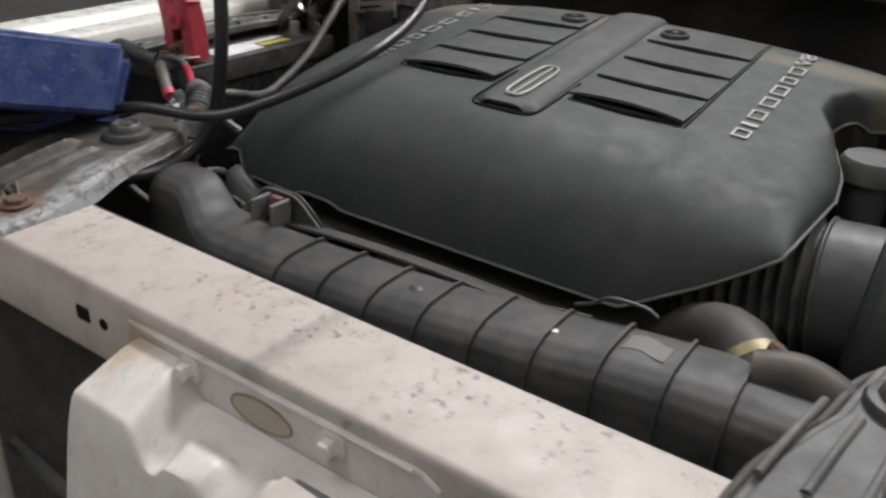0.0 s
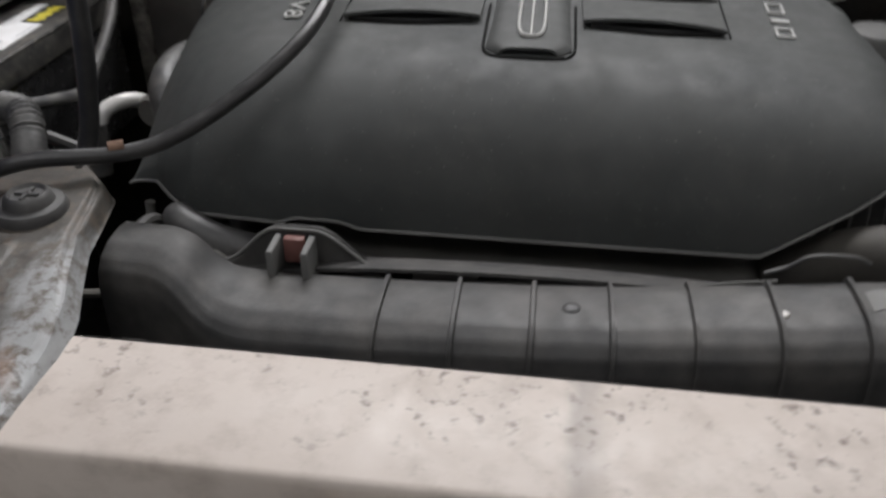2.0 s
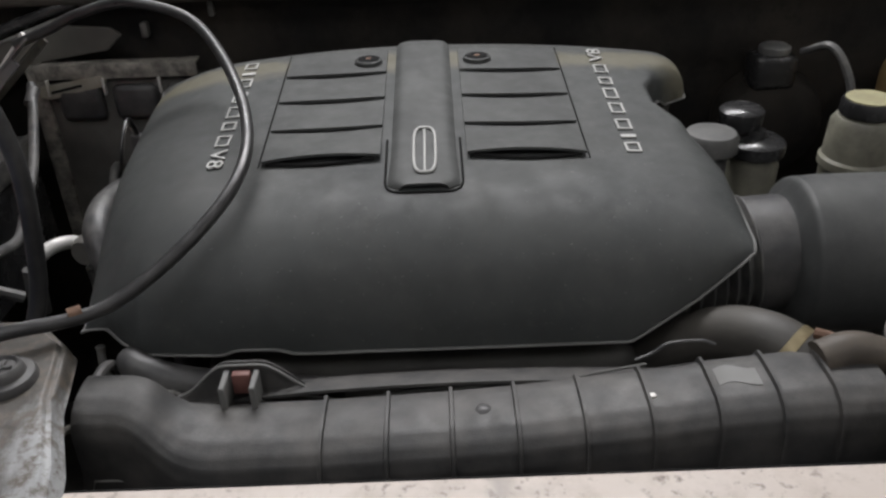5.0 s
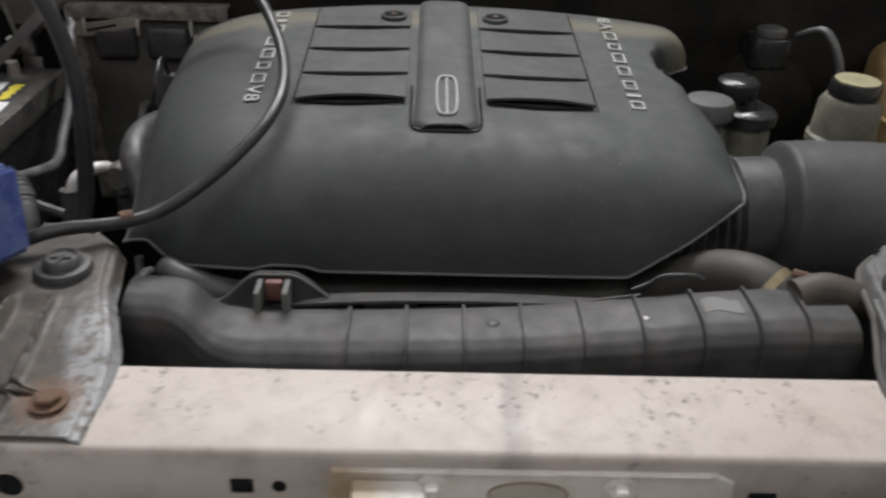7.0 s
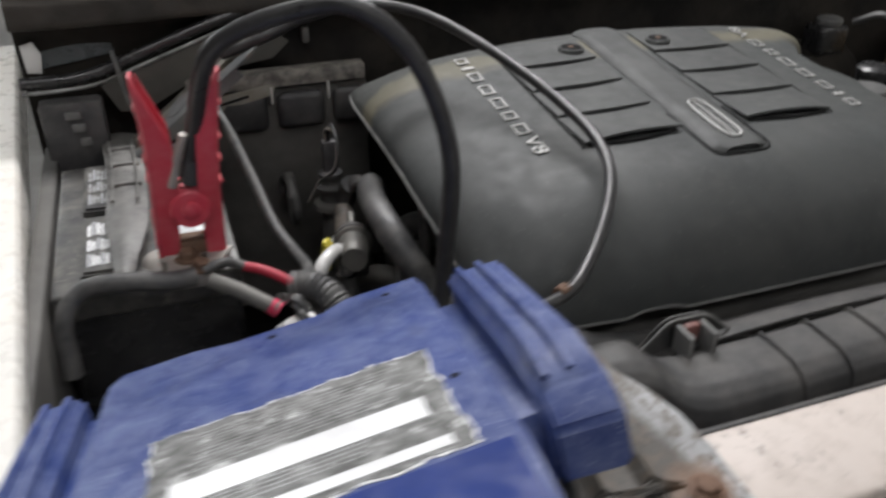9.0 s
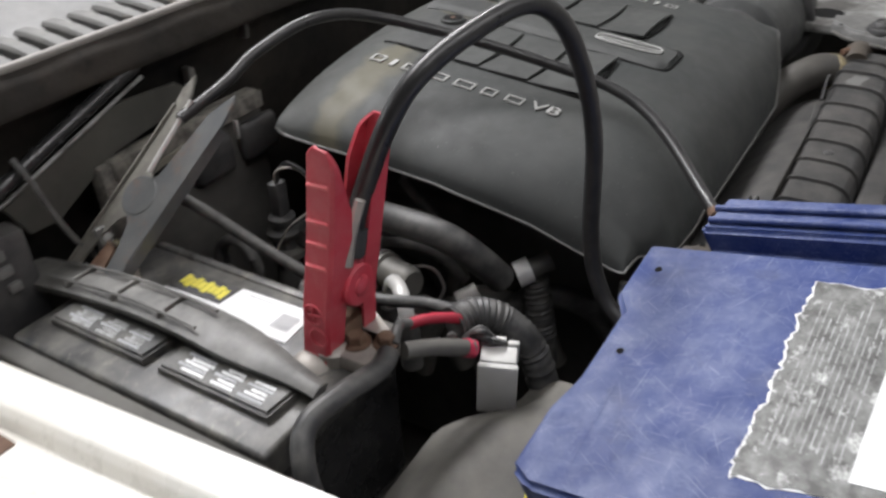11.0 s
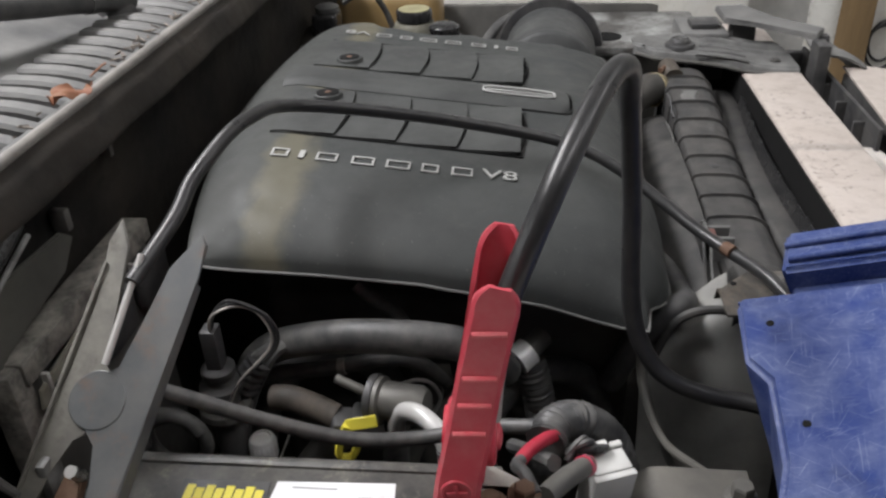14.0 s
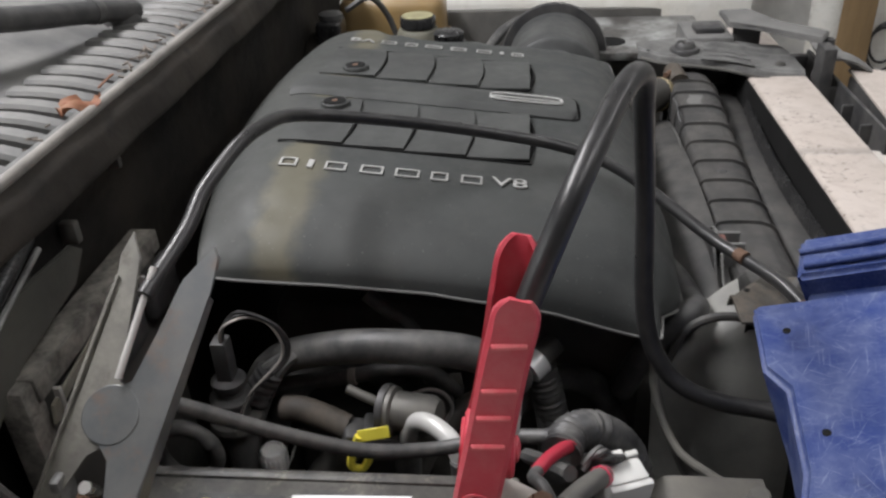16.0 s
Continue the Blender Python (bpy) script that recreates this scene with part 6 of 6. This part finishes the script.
part("end_block", box(-0.020, 0.020, -0.016, 0.016, -0.014, 0.012, 0.004, 2, frame_of((-0.384, 0.545, -0.096), (0.25, -1, -0.3), (1, 0.25, 0))), M_BLACK, ct, "black plastic end block")
tg = thing("yellow_tag", "small bright yellow plastic tag", "tag")
part("tag", box(-0.016, 0.016, -0.006, 0.006, -0.001, 0.001, 0.0008, 1, frame_of((-0.408, 0.527, -0.070), (0.02, -1, 0.25), (0.5, 0, 1))), M_YELLOW, tg)
part("loop", tube([(-0.408, 0.542, -0.073), (-0.410, 0.550, -0.094), (-0.410, 0.552, -0.112), (-0.408, 0.540, -0.114), (-0.406, 0.532, -0.096)], 0.0042, seg=8), M_YELLOW, tg)
sc = thing("silver_cap", "ribbed bright metal cap on a pipe stub", "cap")
part("cap", lathe([(0.0125, -0.018), (0.0145, -0.015), (0.0145, 0.007), (0.0130, 0.011), (0.0105, 0.012), (0.0095, 0.009), (0, 0.009)], Matrix.Translation((-0.367, 0.642, -0.136)), seg=18), M_BRIGHTZINC, sc)
for k in range(18):
    a = 2 * math.pi * k / 18
    part("rib", box(0.0143, 0.0152, -0.0011, 0.0011, -0.014, 0.006, 0.0003, 1, Matrix.Translation((-0.367, 0.642, -0.136)) @ pose(0, 0, 0, 0, 0, math.degrees(a))), M_BRIGHTZINC, sc)
part("stub", tube([(-0.367, 0.642, -0.149), (-0.367, 0.642, -0.22)], 0.011, seg=12, curve=False), M_BLACK, sc)
sc.location = (-0.001, 0.006, -0.008)
tp = thing("vacuum_tube", "long grey rubber tube sagging behind the battery", "tube")
part("tube", tube([(-0.52, 0.72, 0.075), (-0.502, 0.662, 0.044), (-0.485, 0.590, 0.001), (-0.474, 0.520, -0.027), (-0.460, 0.460, -0.036), (-0.458, 0.400, -0.022), (-0.470, 0.345, -0.008)], 0.0068, seg=12), M_RUBBER, tp)
for y, z in ((0.700, 0.064), (0.352, -0.010)):
    part("end_sleeve", tube([(-0.514 if y > 0.5 else -0.468, y - 0.012, z - 0.007 * (1 if y > 0.5 else -0.3)), (-0.514 if y > 0.5 else -0.468, y + 0.012, z + 0.007 * (1 if y > 0.5 else -0.3))], 0.0085, seg=12, curve=False), M_BLACK, tp, "black end sleeve")
sn = thing("sensor_plug", "black sensor plug with a looped wire", "sensor")
part("plug", box(-0.0095, 0.0095, -0.008, 0.008, -0.045, 0.010, 0.002, 2, Matrix.Translation((-0.372, 0.669, -0.010))), M_BLACK, sn)
part("collar", lathe([(0.015, -0.014), (0.0175, -0.010), (0.0175, -0.004), (0.012, 0.0)], Matrix.Translation((-0.372, 0.669, -0.045))), M_BLACK, sn)
part("seat_ring", lathe([(0.020, -0.006), (0.0225, -0.003), (0.0225, 0.003), (0.018, 0.006)], Matrix.Translation((-0.372, 0.669, -0.072))), M_BLACK, sn)
part("lower_ring", lathe([(0.024, -0.008), (0.028, -0.005), (0.027, 0.002), (0.020, 0.006)], Matrix.Translation((-0.372, 0.669, -0.098))), M_DARK, sn)
part("base", lathe([(0.017, -0.12), (0.017, -0.02), (0.013, 0.0)], Matrix.Translation((-0.372, 0.669, -0.06))), M_BLACK, sn)
for k in range(3):
    d = 0.003 * (k - 1)
    part("wire", tube([(-0.372 + d, 0.669, -0.012), (-0.375 + d, 0.661, 0.018), (-0.372, 0.639 + d, 0.030 + d), (-0.372, 0.611 - d, 0.016), (-0.378, 0.604 - d, -0.015), (-0.395, 0.640, -0.050), (-0.41, 0.655, -0.085)], 0.0017, seg=6), M_CABLE if k else M_LEAD, sn)
sn.location = (0.004, 0.010, 0.010)
bun = thing("cable_bundle", "bundle of black taped cables running down beside the engine", "cables")
for k in range(5):
    d = 0.0062 * (k - 2)
    part("cable", tube([(-0.332, 0.608 + 0.3 * d, -0.030), (-0.342, 0.630 + 0.6 * d, -0.036), (-0.350, 0.652 + d, -0.060), (-0.354 - 0.002 * (k % 2), 0.667 + d, -0.092), (-0.356, 0.679 + d, -0.130), (-0.358, 0.688 + d, -0.185)], 0.0052, seg=8), M_RUBBER, bun)
part("tape", tube([(-0.346, 0.642, -0.046), (-0.350, 0.653, -0.062), (-0.353, 0.661, -0.080)], 0.0145, seg=12, n=12, ripple=0.0007, pitch=0.009), M_BLACK, bun, "wound black cloth tape")
co = thing("hose_coil", "dark coiled hose behind the battery edge", "hose")
part("coil", tube([(-0.43 + 0.012 * math.sin(a * 0.3), 0.712 + 0.030 * math.cos(a), -0.090 + 0.035 * math.sin(a)) for a in np.linspace(0, 9, 22)], 0.007, seg=10, n=4), M_RUBBER, co)
dc = thing("lower_hoses", "dark oily hoses low in the engine bay", "hose")
for k, (x, y, z) in enumerate(((-0.30, 0.44, -0.16), (-0.27, 0.36, -0.15), (-0.34, 0.56, -0.18), (-0.26, 0.62, -0.14))):
    part("hose", tube([(x, y + 0.08, z - 0.12), (x - 0.01, y + 0.05, z - 0.02), (x + 0.02, y, z + 0.02), (x + 0.05, y - 0.06, z - 0.01), (x + 0.07, y - 0.09, z - 0.09)], 0.014 + 0.002 * k, seg=12), M_RUBBER if k % 2 else M_GREYOIL, dc)
bh = thing("breather_hose", "short dark breather hose rising behind the heater hose", "hose")
part("hose", tube([(-0.275, 0.55, 0.004), (-0.28, 0.530, -0.012), (-0.282, 0.510, -0.026), (-0.286, 0.494, -0.055), (-0.29, 0.485, -0.10)], 0.0085, seg=12), M_RUBBER, bh)
uh = thing("under_hose", "thin dusty hose running below the heater hose", "hose")
part("hose", tube([(-0.315, 0.675, -0.110), (-0.31, 0.645, -0.094), (-0.31, 0.605, -0.087), (-0.31, 0.560, -0.078), (-0.308, 0.520, -0.070), (-0.30, 0.485, -0.080), (-0.29, 0.455, -0.115)], 0.0085, seg=12), M_RUBBER, uh)
part("clip", tube([(-0.312, 0.562, -0.078), (-0.312, 0.570, -0.079)], 0.0095, seg=12, curve=False), M_LEAD, uh, "pale clip")
ch = thing("corrugated_hose", "corrugated dark hose going down beside the engine", "hose")
part("hose", tube([(-0.275, 0.366, -0.09), (-0.28, 0.357, -0.125), (-0.282, 0.350, -0.165), (-0.285, 0.345, -0.24)], 0.018, seg=16, n=14, ripple=0.0012, pitch=0.007), M_RUBBER, ch)
lw = thing("looped_wire", "thin pale looped wire beside the valve", "wire")
part("wire", tube([(-0.340, 0.500, -0.078), (-0.336, 0.482, -0.074), (-0.335, 0.466, -0.080), (-0.335, 0.458, -0.100), (-0.335, 0.470, -0.127)], 0.0022, seg=8), M_ALU, lw)
tb = thing("engine_tab", "flat grimy alloy tab under the heater hose", "bracket")
part("tab", plate([(0.452, -0.088), (0.490, -0.090), (0.484, -0.104), (0.449, -0.108)], 0.0, 0.003, 0.0008, Matrix(((0, 0, 1, -0.292), (1, 0, 0, 0), (0, 1, 0, 0), (0, 0, 0, 1)))), M_GREYOIL, tb)
part("stem", box(-0.300, -0.285, 0.460, 0.475, -0.20, -0.100, 0.002, 1), M_DARK, tb)
sp = thing("front_hose", "black ribbed hose under the front of the cover", "hose")
part("hose", tube([(-0.225, 0.27, -0.16), (-0.240, 0.245, -0.09), (-0.246, 0.215, -0.045), (-0.230, 0.198, -0.042), (-0.196, 0.196, -0.055), (-0.13, 0.198, -0.068), (-0.04, 0.205, -0.085)], 0.0155, seg=14), M_BLACK, sp)
part("loose_wire", tube([(0.02, 0.20, -0.075), (0.12, 0.195, -0.070), (0.20, 0.19, -0.078), (0.28, 0.18, -0.09)], 0.006, seg=8), M_RUBBER, sp)

# ---- front end on the far side ----
ge = thing("grille_frame", "black plastic grille opening frame with ribs", "grille frame")
M_DUSTCAP = material("dusty_grey_plastic", (0.11, 0.11, 0.108), 0.6, dust=(0.24, 0.235, 0.225), dust_amount=0.7, dust_scale=20)
part("top_cap", plate([(0.655, 0.013), (0.663, -0.040), (0.570, -0.075), (0.500, -0.145), (0.455, -0.120), (0.545, -0.030), (0.567, 0.012)], 0.042, 0.052, 0.002), M_DUSTCAP, ge, "grey dusty top cap")
part("post", box(0.410, 0.455, -0.134, -0.112, -0.08, 0.046, 0.004, 2), M_BLACK, ge)
part("post", box(0.575, 0.61, -0.05, -0.005, -0.08, 0.046, 0.004, 2), M_BLACK, ge)
part("lamp_box", box(0.545, 0.665, 0.004, 0.090, -0.06, 0.030, 0.006, 2), M_DUSTCAP, ge, "grey lamp mounting box")
part("box_notch", box(0.57, 0.62, 0.020, 0.070, 0.029, 0.040, 0.003, 2), M_BLACK, ge)
part("trough", box(0.40, 0.52, -0.118, -0.070, -0.095, -0.080, 0.003, 2), M_BLACK, ge)
part("lamp_shell", sheet(lambda u, v: (0.44 + 0.20 * u, -0.145 - 0.09 * v, 0.020 - 0.05 * v * v - 0.02 * u + 0.008 * math.sin(9 * u)), 14, 8, 0.004), M_DUSTCAP, ge, "pale rounded lamp shell")
part("side_rail", box(0.19, 0.60, -0.152, -0.145, -0.075, -0.012, 0.002, 2), M_BLACK, ge, "black plastic rail beside the opening")
for k in range(4):
    part("web", box(0.245 + 0.085 * k, 0.249 + 0.085 * k, -0.146, -0.128, -0.070, -0.022, 0.001, 1), M_BLACK, ge)
part("post", box(0.480, 0.500, -0.152, -0.135, -0.09, 0.042, 0.003, 2), M_BLACK, ge)
part("cross_beam", box(0.585, 0.605, -0.150, -0.02, -0.085, -0.020, 0.004, 2), M_BLACK, ge)
ap = thing("apron_panel", "grimy grey inner fender apron with a round hole", "panel")
part("sheet", box(0.60, 0.862, 0.02, 0.42, -0.030, -0.012, 0.005, 2), M_GREYMETAL, ap)
part("round_hole", lathe([(0, 0), (0.030, 0), (0.030, 0.0012), (0, 0.0012)], Matrix.Translation((0.672, 0.216, -0.0120))), M_HOLE, ap)
part("strut_top", lathe([(0.075, -0.01), (0.072, 0.012), (0.05, 0.022), (0.018, 0.024), (0, 0.024)], Matrix.Translation((0.79, 0.33, -0.012)), seg=32), M_DARK, ap)
part("hose", tube([(0.60, 0.47, -0.02), (0.67, 0.43, 0.015), (0.74, 0.37, 0.025), (0.84, 0.30, 0.01)], 0.011, seg=10), M_RUBBER, ap)
hd = thing("header_panel", "cream painted grille header panel", "panel")
part("panel", sheet(lambda u, v: (0.19 + 0.27 * u, -0.155 - 0.16 * v - 0.02 * u, -0.004 - 0.03 * v * v), 10, 10, 0.004), M_PAINT, hd)
part("brace", box(0.20, 0.44, -0.185, -0.170, -0.12, -0.010, 0.004, 2), M_BLACK, hd)

# ---- beyond the car ----
post = thing("white_post", "white painted round post in the garage", "post", (0, 0, 0))
part("shaft", lathe([(0.056, -1.05), (0.056, 1.94)], Matrix.Translation((2.35, -0.77, 0)), seg=28), M_FENDER, post)
bd = thing("brown_boards", "stack of brown wooden boards leaning upright", "boards")
for k in range(4):
    part("board", box(2.62 + 0.035 * k, 2.65 + 0.035 * k, -1.07 - 0.01 * k, -0.90, -1.05, 0.9 - 0.1 * k, 0.004, 1), M_WOOD, bd)
cb = thing("white_cabinet", "white painted cabinet against the garage wall", "cabinet")
part("body", box(3.0, 3.5, -0.55, 0.25, -1.05, 0.55, 0.01, 2), M_FENDER, cb)
part("door", box(2.985, 3.0, -0.53, -0.16, -1.0, 0.52, 0.004, 1), M_WALL, cb)
part("door", box(2.985, 3.0, -0.14, 0.23, -1.0, 0.52, 0.004, 1), M_WALL, cb)
pn = thing("white_board", "white painted board leaning upright in the garage", "board")
part("sheet", box(2.72, 2.75, -2.0, -1.10, -1.05, 0.9, 0.004, 1), M_FENDER, pn)
coil = thing("cable_coil", "coil of thin black cable hanging on the white board", "cable")
part("hook", box(2.69, 2.722, -1.165, -1.155, -0.56, -0.55, 0.002, 1), M_DARK, coil)
for k in range(4):
    part("turn", tube([(2.700 - 0.006 * (k % 2), -1.16 + (0.060 + 0.008 * k) * math.sin(a), -0.64 - 0.02 * k + (0.088 + 0.014 * k) * math.cos(a)) for a in np.linspace(0, 2 * math.pi, 17)], 0.006, seg=8, n=3), M_CABLE, coil)
bu = thing("bumper_corner", "white plastic bumper corner below the beam", "bumper")
part("edge", box(-0.50, -0.135, -0.33, -0.165, -0.30, -0.115, 0.012, 3), M_FENDER, bu)
part("hose", tube([(-0.16, -0.15, -0.16), (-0.12, -0.14, -0.19), (-0.07, -0.13, -0.22)], 0.008, seg=8), M_RUBBER, bu)
